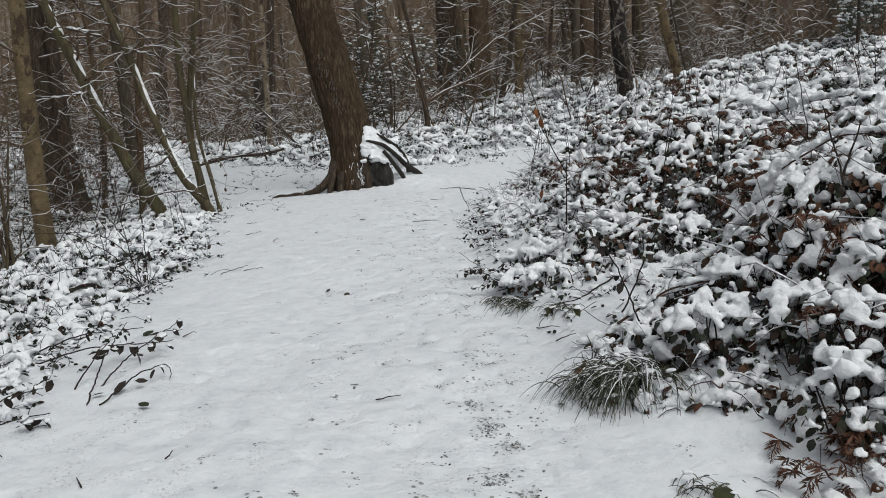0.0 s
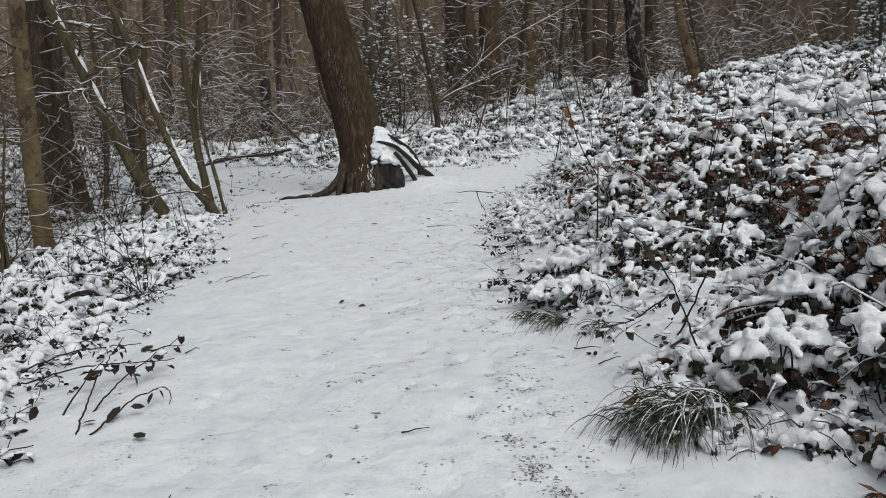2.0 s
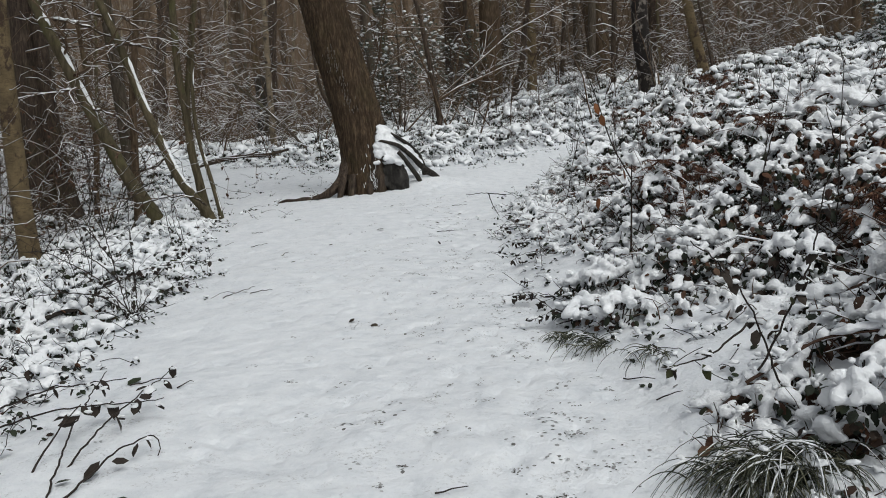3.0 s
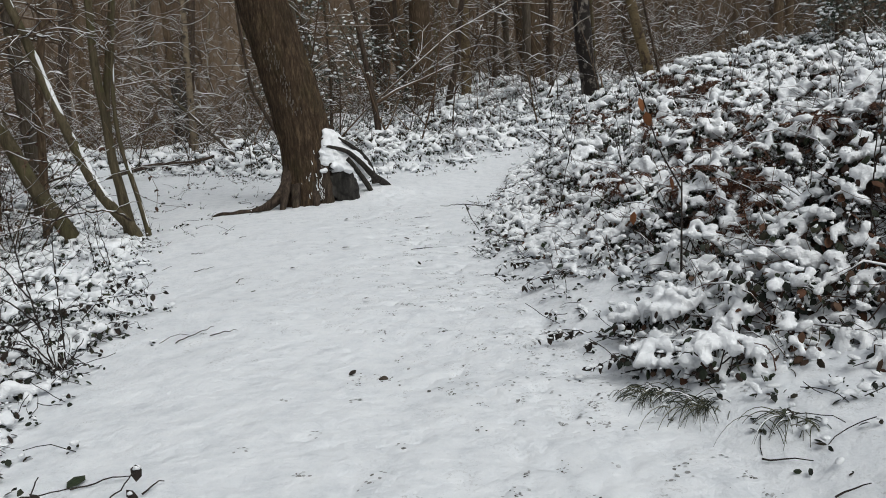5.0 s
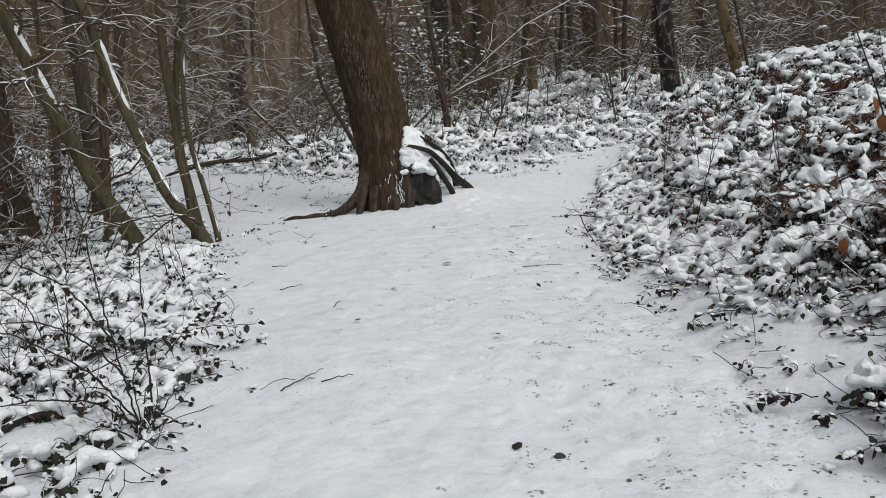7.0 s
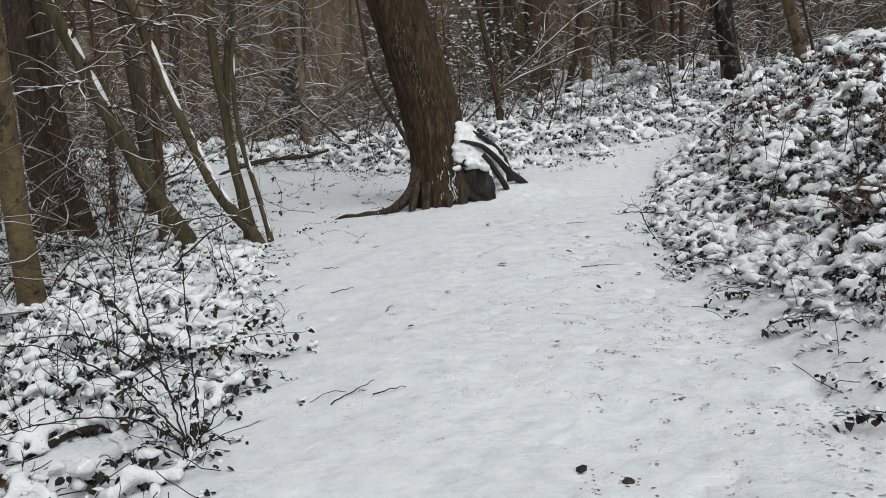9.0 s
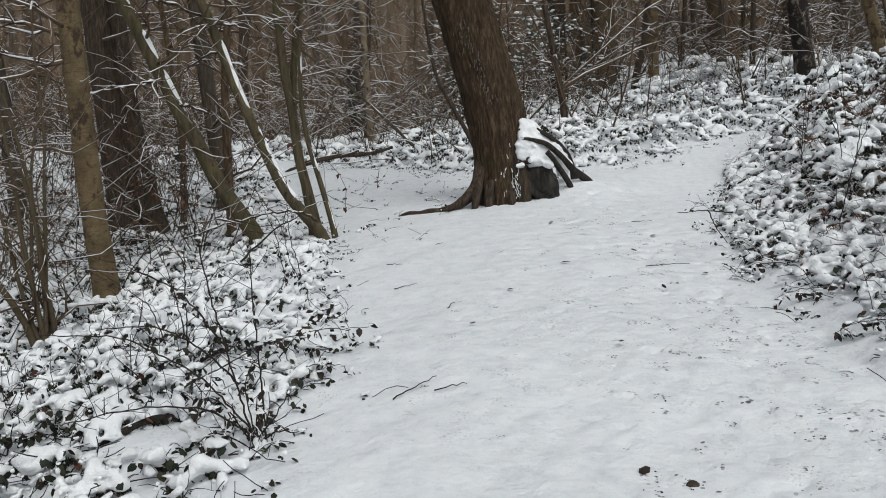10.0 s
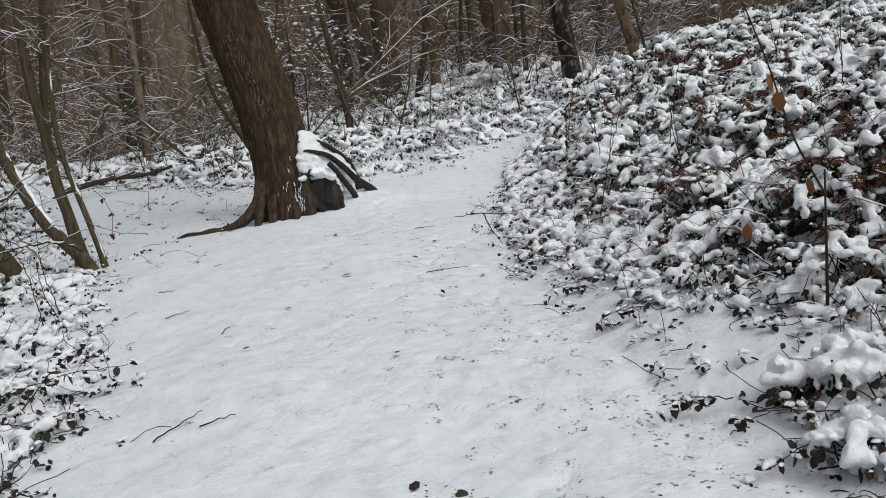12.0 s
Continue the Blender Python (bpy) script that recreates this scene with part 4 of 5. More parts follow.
R1 = "snow-laden bramble thicket with dark leaves on the bank"
bramble(R1, "right", 0.2, 3.4, 1.6, 4.2, 700, 0.012, 0.040, 0.0112, 2, 0.24, leaf=(0.035, 0.068))
bramble(R1, "right", 0.1, 3.8, 4.2, 6.4, 700, 0.012, 0.040, 0.0115, 2, 0.24, leaf=(0.035, 0.068))
bramble(R1, "right", 0.0, 4.4, 6.4, 8.6, 640, 0.012, 0.042, 0.0125, 2, 0.24, leaf=(0.035, 0.068), thin=True)
bramble(R1, "right", 0.0, 5.6, 8.6, 11.5, 460, 0.014, 0.046, 0.0150, 2, 0.24, leaf=(0.035, 0.068), thin=True)
bramble(R1, "right", 0.3, 8.5, 11.5, 15.5, 190, 0.022, 0.062, 0.022, 3, 0.25, leaf=(0.045, 0.075), thin=True)
bramble(R1, "right", 1.2, 13, 15.5, 23, 60, 0.03, 0.085, 0.036, 3, 0.5, leaf=(0.05, 0.09), thin=True)
L1 = "low snowy brambles and litter beside the path"
bramble(L1, "left", -4.2, -1.9, 2.0, 5.2, 330, 0.012, 0.044, 0.0132, 2, 0.3, leaf=(0.03, 0.058))
bramble(L1, "left", -5.2, -2.2, 5.2, 8.4, 400, 0.012, 0.044, 0.0145, 2, 0.3, leaf=(0.03, 0.058))
bramble(L1, "left", -7.5, -2.5, 8.4, 11.5, 270, 0.013, 0.046, 0.0165, 2, leaf=(0.03, 0.058), thin=True)
bramble(L1, "left", -10, -3.2, 11.5, 15.5, 210, 0.02, 0.06, 0.026, 3, leaf=(0.035, 0.065), thin=True)
bramble(L1, "left", -14, -5, 15.5, 24, 75, 0.03, 0.09, 0.045, leaf=(0.05, 0.09), thin=True)
B1 = "far snowy undergrowth between the trees"
bramble(B1, "back", -13, 8, 16, 24, 125, 0.022, 0.07, 0.032, 2, 0.15, leaf=(0.045, 0.08), thin=True)
bramble(B1, "back", -22, 18, 24, 38, 32, 0.05, 0.14, 0.07, 2, 0.15, leaf=(0.08, 0.12), thin=True)


def bracken(x, y, count, size, label="rust-brown dead bracken hung with snow"):
    t = thing("bracken", label, "fern", "dead bracken on the bank")
    count = int(count * 2.2)
    z = float(land(x, y)) + float(canopy(x, y, "right")) * 0.9
    a = rng.uniform(0, 6.28, count)
    way = np.stack([np.cos(a), np.sin(a), rng.uniform(0.2, 1.2, count)], -1)
    n = 12
    start = np.stack([x + rng.normal(0, size * 0.35, count), y + rng.normal(0, size * 0.35, count), z + rng.uniform(-0.1, 0.1, count)], -1)
    P = grow(start, way, size * rng.uniform(0.5, 1.0, count), n, -3.4, 0.4)
    v, f = tubes(P, np.linspace(0.004, 0.0015, n)[None] * np.ones((count, 1)), 3)
    mesh_object("stalk_mass", v, [f], BRACKEN, t, kind="stuff")
    T = unit(np.gradient(P, axis=1))
    S = unit(np.cross(T, np.array([0, 0, 1.0])))
    C, W, L = [], [], []
    for sub in np.linspace(0.08, 0.98, 30):
        k = sub * (n - 1)
        i = int(k)
        c = P[:, i] * (1 - k + i) + P[:, i + 1] * (k - i)
        for sgn in (-1, 1):
            C.append(c)
            W.append(S[:, i] * sgn + T[:, i] * 0.35 + rng.normal(0, 0.25, (count, 3)) - [0, 0, 0.35])
            L.append(size * 0.24 * (1.05 - sub) * rng.uniform(0.6, 1.1, count))
    v, f = leaves(np.concatenate(C), np.concatenate(W), np.concatenate(L), 0.3, (THIN_V, THIN_F), 0.6)
    mesh_object("frond_mass", v, [f], BRACKEN, t, "curled rust-brown fronds", kind="stuff")
    j = rng.random(count) < 0.4
    c = P[j, n // 2] + [0, 0, 0.015]
    v, f = clumps(c, rng.uniform(0.02, 0.05, len(c)), 2, 0.5)
    mesh_object("snow", v, [f], SNOW_SOFT, t, kind="stuff")


for x, y, c, s in [(1.45, 3.05, 12, 0.34), (1.75, 3.35, 12, 0.38), (1.25, 2.75, 8, 0.28), (2.15, 4.7, 14, 0.42), (2.5, 5.2, 14, 0.45), (1.95, 5.4, 10, 0.36), (2.9, 6.3, 12, 0.45), (1.5, 6.9, 10, 0.34), (2.3, 7.4, 10, 0.4),
                   (1.2, 8.6, 9, 0.32), (1.0, 9.6, 9, 0.32), (2.6, 9.2, 10, 0.42), (3.6, 8.4, 10, 0.45), (3.9, 10.4, 9, 0.45), (1.6, 11.3, 8, 0.4), (2.9, 12.2, 8, 0.45), (4.6, 12.6, 8, 0.5), (2.1, 13.6, 8, 0.45), (5.8, 13.4, 8, 0.5), (4.2, 15.2, 8, 0.5), (1.35, 7.7, 8, 0.3),
                   (3.6, 12.0, 12, 0.5), (5.3, 11.1, 14, 0.55), (2.4, 5.9, 18, 0.46), (2.3, 6.15, 14, 0.42), (1.75, 3.9, 12, 0.36), (1.85, 9.45, 10, 0.36), (2.5, 9.95, 10, 0.38), (1.2, 8.75, 8, 0.3), (1.58, 7.2, 10, 0.34), (2.2, 7.55, 12, 0.4), (2.45, 13.1, 10, 0.45), (2.6, 11.4, 12, 0.42), (1.9, 8.85, 12, 0.36), (1.42, 7.4, 12, 0.34), (2.9, 15.4, 12, 0.5), (2.1, 8.25, 12, 0.36), (3.45, 12.3, 12, 0.45), (4.3, 15.7, 12, 0.5), (1.24, 7.05, 10, 0.3), (3.2, 10.8, 10, 0.42), (4.4, 9.8, 12, 0.46), (3.3, 14.2, 10, 0.45)]:
    bracken(x, y, c, s)


def snowy_bough(points, r0, snow_r):
    t = thing("snowy_bramble", "arching bramble loaded with a thick ridge of snow", "bramble", "snow-laden stems on the bank")
    pts = [(x, y, float(land(x, y)) + float(canopy(x, y, "right")) + h) for x, y, h in points]
    P, q = rail(pts, 0.025)
    v, f = tubes(P, np.linspace(r0, r0 * 0.5, len(P)), 6)
    mesh_object("stem", v, [f], CANE, t)
    k = np.arange(2, len(P) - 1)
    C = P[k] + np.stack([rng.normal(0, 0.012, len(k)), rng.normal(0, 0.012, len(k)), np.full(len(k), snow_r * 0.6)], -1)
    swell = 1 + 0.9 * vnoise(k * 0.22, 0 * k + 2.0, 9)
    v, f = clumps(C, snow_r * swell, 2, 0.8, 0.3)
    ob = mesh_object("snow", v, [f], SNOW_SOFT, t, "thick ridge of fresh snow")
    fuse = ob.modifiers.new("fuse", "REMESH")
    fuse.mode, fuse.voxel_size, fuse.use_smooth_shade = "VOXEL", 0.011, True
    soft = ob.modifiers.new("soften", "SMOOTH")
    soft.factor, soft.iterations = 0.5, 3


for pts, w in [([(1.3, 5.0, 0.02), (1.55, 4.8, 0.10), (1.75, 4.5, 0.16), (1.95, 4.25, 0.18), (2.15, 4.0, 0.12)], 0.034), ([(2.2, 7.35, 0.03), (2.45, 7.25, 0.12), (2.7, 7.1, 0.15), (2.9, 6.8, 0.15), (3.05, 6.4, 0.08)], 0.042), ([(2.3, 7.9, 0.05), (2.8, 8.0, 0.12), (3.3, 8.0, 0.10)], 0.036),
               ([(0.85, 4.35, 0.06), (1.1, 4.25, 0.14), (1.35, 4.1, 0.08)], 0.02), ([(1.5, 3.9, 0.05), (1.8, 4.1, 0.15), (2.1, 4.2, 0.1)], 0.022), ([(1.3, 8.2, 0.05), (1.7, 8.4, 0.12), (2.1, 8.5, 0.05)], 0.032), ([(0.9, 7.8, 0.03), (1.2, 7.9, 0.08), (1.5, 8.0, 0.02)], 0.026)]:
    snowy_bough(pts, 0.008, w)


def snow_heap(x, y, wide, high, count):
    """Lumps of snow run together over a spray of leaves, with drips at the rim."""
    t = thing("snowy_bramble", "bramble spray under a rounded heap of fresh snow", "bramble", "snow-laden stems on the bank")
    z = float(land(x, y)) + 0.6 * float(canopy(x, y, "right"))
    q, a = np.sqrt(rng.random(count)), rng.uniform(0, 6.28, count)
    C = np.stack([x + wide * q * np.cos(a), y + 0.8 * wide * q * np.sin(a), z + high * np.sqrt(1.02 - q * q) + rng.normal(0, 0.018, count)], -1)
    n = count // 6
    a2 = rng.uniform(0, 6.28, n)
    top = np.stack([x + wide * 0.9 * np.cos(a2), y + 0.75 * wide * np.sin(a2), np.full(n, z + high * 0.42)], -1)
    drips = np.concatenate([top + np.array([0, 0, -0.022]) * b for b in range(5)]) + rng.normal(0, 0.006, (n * 5, 3))
    v, f = clumps(np.concatenate([C, drips]), np.concatenate([rng.uniform(0.02, 0.042, count), rng.uniform(0.011, 0.017, n * 5)]), 2, 0.85, 0.3)
    ob = mesh_object("snow", v, [f], SNOW_SOFT, t, "rounded lumps of fresh snow run together")
    fuse = ob.modifiers.new("fuse", "REMESH")
    fuse.mode, fuse.voxel_size, fuse.use_smooth_shade = "VOXEL", 0.010, True
    soft = ob.modifiers.new("soften", "SMOOTH")
    soft.factor, soft.iterations = 0.5, 2
    m = int(count * 1.3)
    q, a = 0.4 + 0.6 * np.sqrt(rng.random(m)), rng.uniform(0, 6.28, m)
    o = np.stack([x + wide * q * np.cos(a), y + 0.8 * wide * q * np.sin(a), z + high * rng.uniform(0.0, 0.6, m)], -1)
    v, f = leaves(o, np.stack([np.cos(a), np.sin(a), rng.uniform(-1.5, 0, m)], -1), rng.uniform(0.03, 0.058, m), 1.0)
    mesh_object("leaf_mass", v, [f], LEAF, t, "dark green bramble leaves", kind="stuff")
    root = np.stack([x + rng.normal(0, wide * 0.3, 14), y + rng.normal(0, wide * 0.3, 14), np.full(14, float(land(x, y)) - 0.02)], -1)
    P = grow(root, C[:14] - root, np.linalg.norm(C[:14] - root, axis=1), 6, 0.0, 0.1)
    v, f = tubes(P, np.full((14, 6), 0.004), 4)
    mesh_object("cane_mass", v, [f], DARK_TWIG, t, kind="stuff")


for x, y, w, h, c in [(1.2, 3.86, 0.24, 0.22, 60), (1.42, 4.15, 0.17, 0.16, 36), (1.64, 3.3, 0.26, 0.32, 70), (1.48, 3.08, 0.2, 0.27, 46), (1.82, 3.0, 0.24, 0.3, 56), (1.5, 3.62, 0.2, 0.2, 46), (1.9, 3.6, 0.22, 0.2, 46), (1.75, 3.95, 0.2, 0.18, 40), (2.05, 4.35, 0.24, 0.2, 50), (2.3, 4.8, 0.24, 0.2, 50), (1.8, 4.6, 0.2, 0.16, 40), (2.15, 3.7, 0.24, 0.2, 50), (1.5, 5.4, 0.2, 0.15, 40), (2.6, 6.5, 0.26, 0.2, 50), (0.68, 6.3, 0.2, 0.16, 40), (1.05, 6.0, 0.24, 0.2, 56), (0.66, 5.68, 0.2, 0.14, 40), (0.42, 5.98, 0.15, 0.12, 26), (0.5, 6.42, 0.14, 0.11, 24), (1.35, 8.45, 0.26, 0.18, 56), (2.2, 5.2, 0.26, 0.22, 56), (1.1, 7.0, 0.2, 0.16, 40)]:
    snow_heap(x, y, w, h, c)


def grass_tuft(x, y, count, length, label="tuft of long drooping winter grass dusted with snow"):
    t = thing("grass_tuft", label, "grass", "grass tufts at the path edge")
    z = float(land(x, y))
    a = rng.normal(-2.3, 0.9, count)
    way = np.stack([np.cos(a), np.sin(a), rng.uniform(0.35, 1.6, count)], -1)
    start = np.stack([x + rng.normal(0, 0.07, count), y + rng.normal(0, 0.05, count), z + rng.uniform(0, 0.5, count) * max(length - 0.24, 0)], -1)
    P = grow(start, way, length * rng.uniform(0.5, 1.1, count), 8, -2.6, 0.12)
    v, f = tubes(P, rng.uniform(0.0018, 0.0036, (count, 1)) * np.linspace(1, 0.3, 8)[None], 3)
    mesh_object("blade_mass", v, [f], GRASS, t, kind="stuff")
    c = P[rng.random(count) < 0.06, 3]
    v, f = clumps(c, rng.uniform(0.01, 0.026, len(c)), 2, 0.5)
    mesh_object("snow", v, [f], SNOW_SOFT, t, kind="stuff")
    v, f = snow_on(P, np.full(P.shape[:2], 0.0035), 0.2, 4, 1.2)
    mesh_object("snow", v, [f], SNOW_SOFT, t, "snow lying along the blades", kind="stuff")


for x, y, c, s in [(0.78, 3.90, 210, 0.42), (0.90, 3.84, 170, 0.40), (0.68, 3.94, 90, 0.34), (0.42, 5.72, 90, 0.2), (0.36, 5.8, 50, 0.18), (0.52, 5.5, 90, 0.22), (0.72, 5.15, 70, 0.24), (0.9, 2.95, 30, 0.16)]:
    grass_tuft(x, y, c, s)


def sprig(name, label, stems, leaf_size, leaf_count, r0=0.004, category="shrub", snow=True, bark=None, twigs=0):
    """A few bare stems, each a polyline, with dark withered leaves."""
    t = thing(name, label, category)
    bark = bark or DARK_TWIG
    allp = []
    for pts in stems:
        P, q = rail(pts, 0.03)
        r = np.linspace(r0, r0 * 0.45, len(P))
        v, f = tubes(P + rng.normal(0, 0.003, P.shape), r, 5)
        mesh_object("stem", v, [f], bark, t)
        allp.append(P[len(P) // 3:])
    allp = np.concatenate(allp)
    if twigs:
        c = allp[rng.integers(0, len(allp), twigs)]
        T = grow(c, np.stack([rng.normal(0, 1, twigs), rng.normal(0, 0.6, twigs), rng.normal(0.35, 0.6, twigs)], -1), rng.uniform(0.06, 0.34, twigs), 6, 0.1, 0.6)
        v, f = tubes(T, np.full((twigs, 6), 0.0019) * np.linspace(1, 0.6, 6), 3)
        mesh_object("twig_mass", v, [f], bark, t, kind="stuff")
    if leaf_count:
        c = allp[rng.integers(0, len(allp), leaf_count)] + rng.normal(0, 0.012, (leaf_count, 3))
        a = rng.uniform(0, 6.28, leaf_count)
        w = np.stack([np.cos(a) * 0.7, np.sin(a) * 0.7, rng.uniform(-1.3, 0.1, leaf_count)], -1)
        s = rng.uniform(0.6, 1.15, leaf_count) * leaf_size
        for k in range(leaf_count):
            v, f = leaves(c[k:k + 1], w[k:k + 1], s[k:k + 1], 0.85)
            leaf = mesh_object("leaf", v, [f], WILTED if rng.random() < 0.92 else OLIVE, t)
            if snow and rng.random() < 0.7:
                cap = c[k:k + 1] + unit(w[k:k + 1]) * s[k] * 0.35 + [0, 0, 0.004]
                v, f = clumps(cap, s[k:k + 1] * rng.uniform(0.24, 0.36), 2, 0.42)
                mesh_object("snow", v, [f], SNOW_SOFT, leaf)
    return t


def gz(x, y, h=0.0):
    return (x, y, float(top_of(x, y)) + h)


def sprigs():
    # the sprig that leans over the path at its start
    sprig("bramble_sprig", "bare bramble sprig with dark wilted leaves over the snow", [
        [gz(-1.83, 3.9, -0.02), gz(-1.93, 4.4, 0.10), gz(-2.05, 5.08, 0.16)],
        [gz(-1.9, 4.15, -0.02), gz(-1.82, 4.55, 0.10), gz(-1.72, 5.07, 0.13)],
        [gz(-2.4, 4.6, 0.06), gz(-2.1, 4.6, 0.12), gz(-1.62, 4.72, 0.11)],
        [gz(-1.78, 3.98, 0.0), gz(-1.66, 4.25, 0.08), gz(-1.56, 4.42, 0.08), gz(-1.54, 4.3, 0.0)],
        [gz(-2.45, 4.75, 0.1), gz(-2.2, 4.85, 0.16), gz(-1.9, 5.0, 0.12)],
        [gz(-2.0, 4.2, 0.0), gz(-1.95, 4.35, 0.12), gz(-1.9, 4.45, 0.2)],
    ], 0.085, 30, 0.005)
    sprig("bramble_sprig", "bare bramble sprig with hanging dark leaves", [
        [gz(-2.3, 3.55, 0.02), gz(-2.12, 3.72, 0.14), gz(-1.98, 3.95, 0.16)],
        [gz(-2.25, 3.35, 0.02), gz(-2.05, 3.55, 0.1), gz(-1.9, 3.75, 0.06)],
    ], 0.085, 12, 0.005)
    # the thin dark shrub on the left of the path
    z0 = float(land(-2.6, 6.85))
    sprig("bare_shrub", "thin bare dark shrub with a few dead leaves", [
        [(-2.61, 6.85, 0.33), (-2.66, 6.85, 0.58), (-2.71, 6.85, 0.79), (-2.76, 6.85, 1.04), (-2.80, 6.85, 1.31), (-2.83, 6.85, 1.50), (-2.84, 6.85, 1.67)],
        [(-2.57, 6.88, 0.38), (-2.57, 6.88, 0.60), (-2.58, 6.88, 0.83), (-2.58, 6.88, 1.03), (-2.58, 6.88, 1.22)],
        [(-2.61, 6.85, z0 + 0.79), (-2.50, 6.9, z0 + 0.90), (-2.36, 6.95, z0 + 0.98)],
        [(-2.58, 6.82, z0 + 0.02), (-2.8, 6.8, z0 + 0.3), (-3.1, 6.75, z0 + 0.5), (-3.5, 6.75, z0 + 0.52)],
        [(-2.60, 6.82, z0 + 0.03), (-2.75, 6.7, z0 + 0.2), (-3.0, 6.6, z0 + 0.24), (-3.3, 6.5, z0 + 0.2)],
        [(-2.60, 6.85, z0 + 0.0), (-2.5, 6.85, z0 + 0.12), (-2.46, 6.9, z0 + 0.2)],
        [(-2.66, 6.86, z0 + 0.25), (-2.85, 6.9, z0 + 0.42), (-3.1, 7.0, z0 + 0.5), (-3.4, 7.0, z0 + 0.48)],
        [(-2.58, 6.8, z0 + 0.0), (-2.45, 6.75, z0 + 0.1), (-2.38, 6.72, z0 + 0.07)],
        [(-2.7, 6.86, z0 + 0.4), (-2.9, 6.9, z0 + 0.66), (-3.2, 7.0, z0 + 0.78)],
    ], 0.05, 16, 0.005, bark=DARK_TWIG, twigs=110)
    sprig("bramble_sprig", "tuft of dark hanging leaves round the foot of a shrub", [
        [gz(-2.62, 6.85, 0.0), gz(-2.72, 6.82, 0.22), gz(-2.8, 6.8, 0.28), gz(-2.86, 6.76, 0.16)],
        [gz(-2.6, 6.85, 0.0), gz(-2.58, 6.82, 0.26), gz(-2.52, 6.8, 0.24)],
        [gz(-2.62, 6.88, 0.0), gz(-2.66, 6.9, 0.3), gz(-2.6, 6.95, 0.36)],
        [gz(-2.65, 6.86, 0.0), gz(-2.76, 6.75, 0.14), gz(-2.84, 6.68, 0.08)]], 0.055, 34, 0.004)
    # the leafy spray that hangs over the snow
    sprig("bramble_sprig", "low bramble spray with dark hanging leaves", [
        [gz(-3.1, 7.5, 0.1), gz(-2.8, 7.7, 0.2), gz(-2.55, 7.85, 0.2), gz(-2.28, 7.95, 0.15)],
        [gz(-2.75, 7.75, 0.1), gz(-2.6, 7.9, 0.26), gz(-2.45, 7.95, 0.3)],
        [gz(-2.8, 7.5, 0.05), gz(-2.5, 7.6, 0.1), gz(-2.42, 7.65, 0.06)],
    ], 0.062, 44, 0.004)
    for x, y, a, L in [(0.12, 6.62, 2.9, 0.2), (0.32, 6.3, 2.6, 0.24), (0.3, 6.05, 3.3, 0.26), (0.45, 5.9, 3.6, 0.22), (0.55, 6.4, 2.4, 0.2), (0.25, 7.75, 2.9, 0.2), (0.2, 8.6, 3.1, 0.18), (0.18, 9.4, 2.8, 0.2)]:
        dx, dy = math.cos(a) * L, math.sin(a) * L
        sprig("bramble_sprig", "low bramble spray with dark leaves poking from the bank", [
            [gz(x - dx, y - dy, 0.05), gz(x, y, 0.11), gz(x + dx * 0.6, y + dy * 0.6, 0.06)],
            [gz(x - dx * 0.5, y - dy * 0.5, 0.05), gz(x + dy * 0.5, y - dx * 0.5, 0.08)]], 0.06, 12, 0.003)
    sprig("bare_twig", "bare twig reaching out of the bramble", [
        [gz(0.3, 10.4, 0.32), gz(0.05, 10.4, 0.36), gz(-0.15, 10.37, 0.37)], [gz(0.1, 10.4, 0.35), gz(0.16, 10.3, 0.2), gz(0.22, 10.2, 0.1)]], 0.05, 0, 0.006, "twig", bark=DARK_TWIG)
    # stems that stand up out of the near thicket
    sprig("bramble_sprig", "arching bramble stem with round olive leaves", [
        [gz(0.95, 4.25, 0.1), gz(0.82, 4.2, 0.45), gz(0.68, 4.15, 0.7), gz(0.55, 4.1, 0.85)],
        [gz(0.8, 4.2, 0.4), gz(0.6, 4.0, 0.44), gz(0.42, 3.95, 0.42)],
        [gz(0.85, 4.2, 0.2), gz(1.0, 4.1, 0.6), gz(1.05, 4.1, 0.9)]], 0.065, 22, 0.005)
    sprig("bare_twig", "dark bare stem standing out of the bank", [
        [gz(1.9, 4.0, 0.2), gz(1.85, 4.0, 0.6), gz(1.75, 4.0, 0.95)], [gz(1.86, 4.0, 0.55), gz(1.95, 4.0, 0.8)]], 0.05, 2, 0.007, "twig", bark=DARK_TWIG)
    arch = thing("bramble_sprig", "dark arching stem with a few orange leaves", "shrub")
    for pts, w in (([(0.94, 6.9, 0.7), (0.944, 6.9, 0.9), (0.95, 6.9, 1.33)], 0.008), ([(0.95, 6.9, 1.22), (0.885, 6.9, 1.34), (0.825, 6.9, 1.44), (0.766, 6.9, 1.61), (0.724, 6.9, 1.76), (0.664, 6.9, 1.92), (0.605, 6.9, 2.07)], 0.0055)):
        P, _ = rail(pts, 0.03)
        v, f = tubes(P, np.linspace(w, w * 0.5, len(P)), 5)
        mesh_object("stem", v, [f], DARK_TWIG, arch)
    for p in ((0.70, 6.9, 1.76), (0.74, 6.9, 1.68), (0.787, 7.28, 1.08), (0.9, 6.95, 1.3)):
        v, f = leaves(np.array([p]), np.array([[rng.normal(0, 0.3), -0.2, -1.0]]), [0.085], 1.1)
        mesh_object("leaf", v, [f], ORANGE, arch, "withered orange leaf")
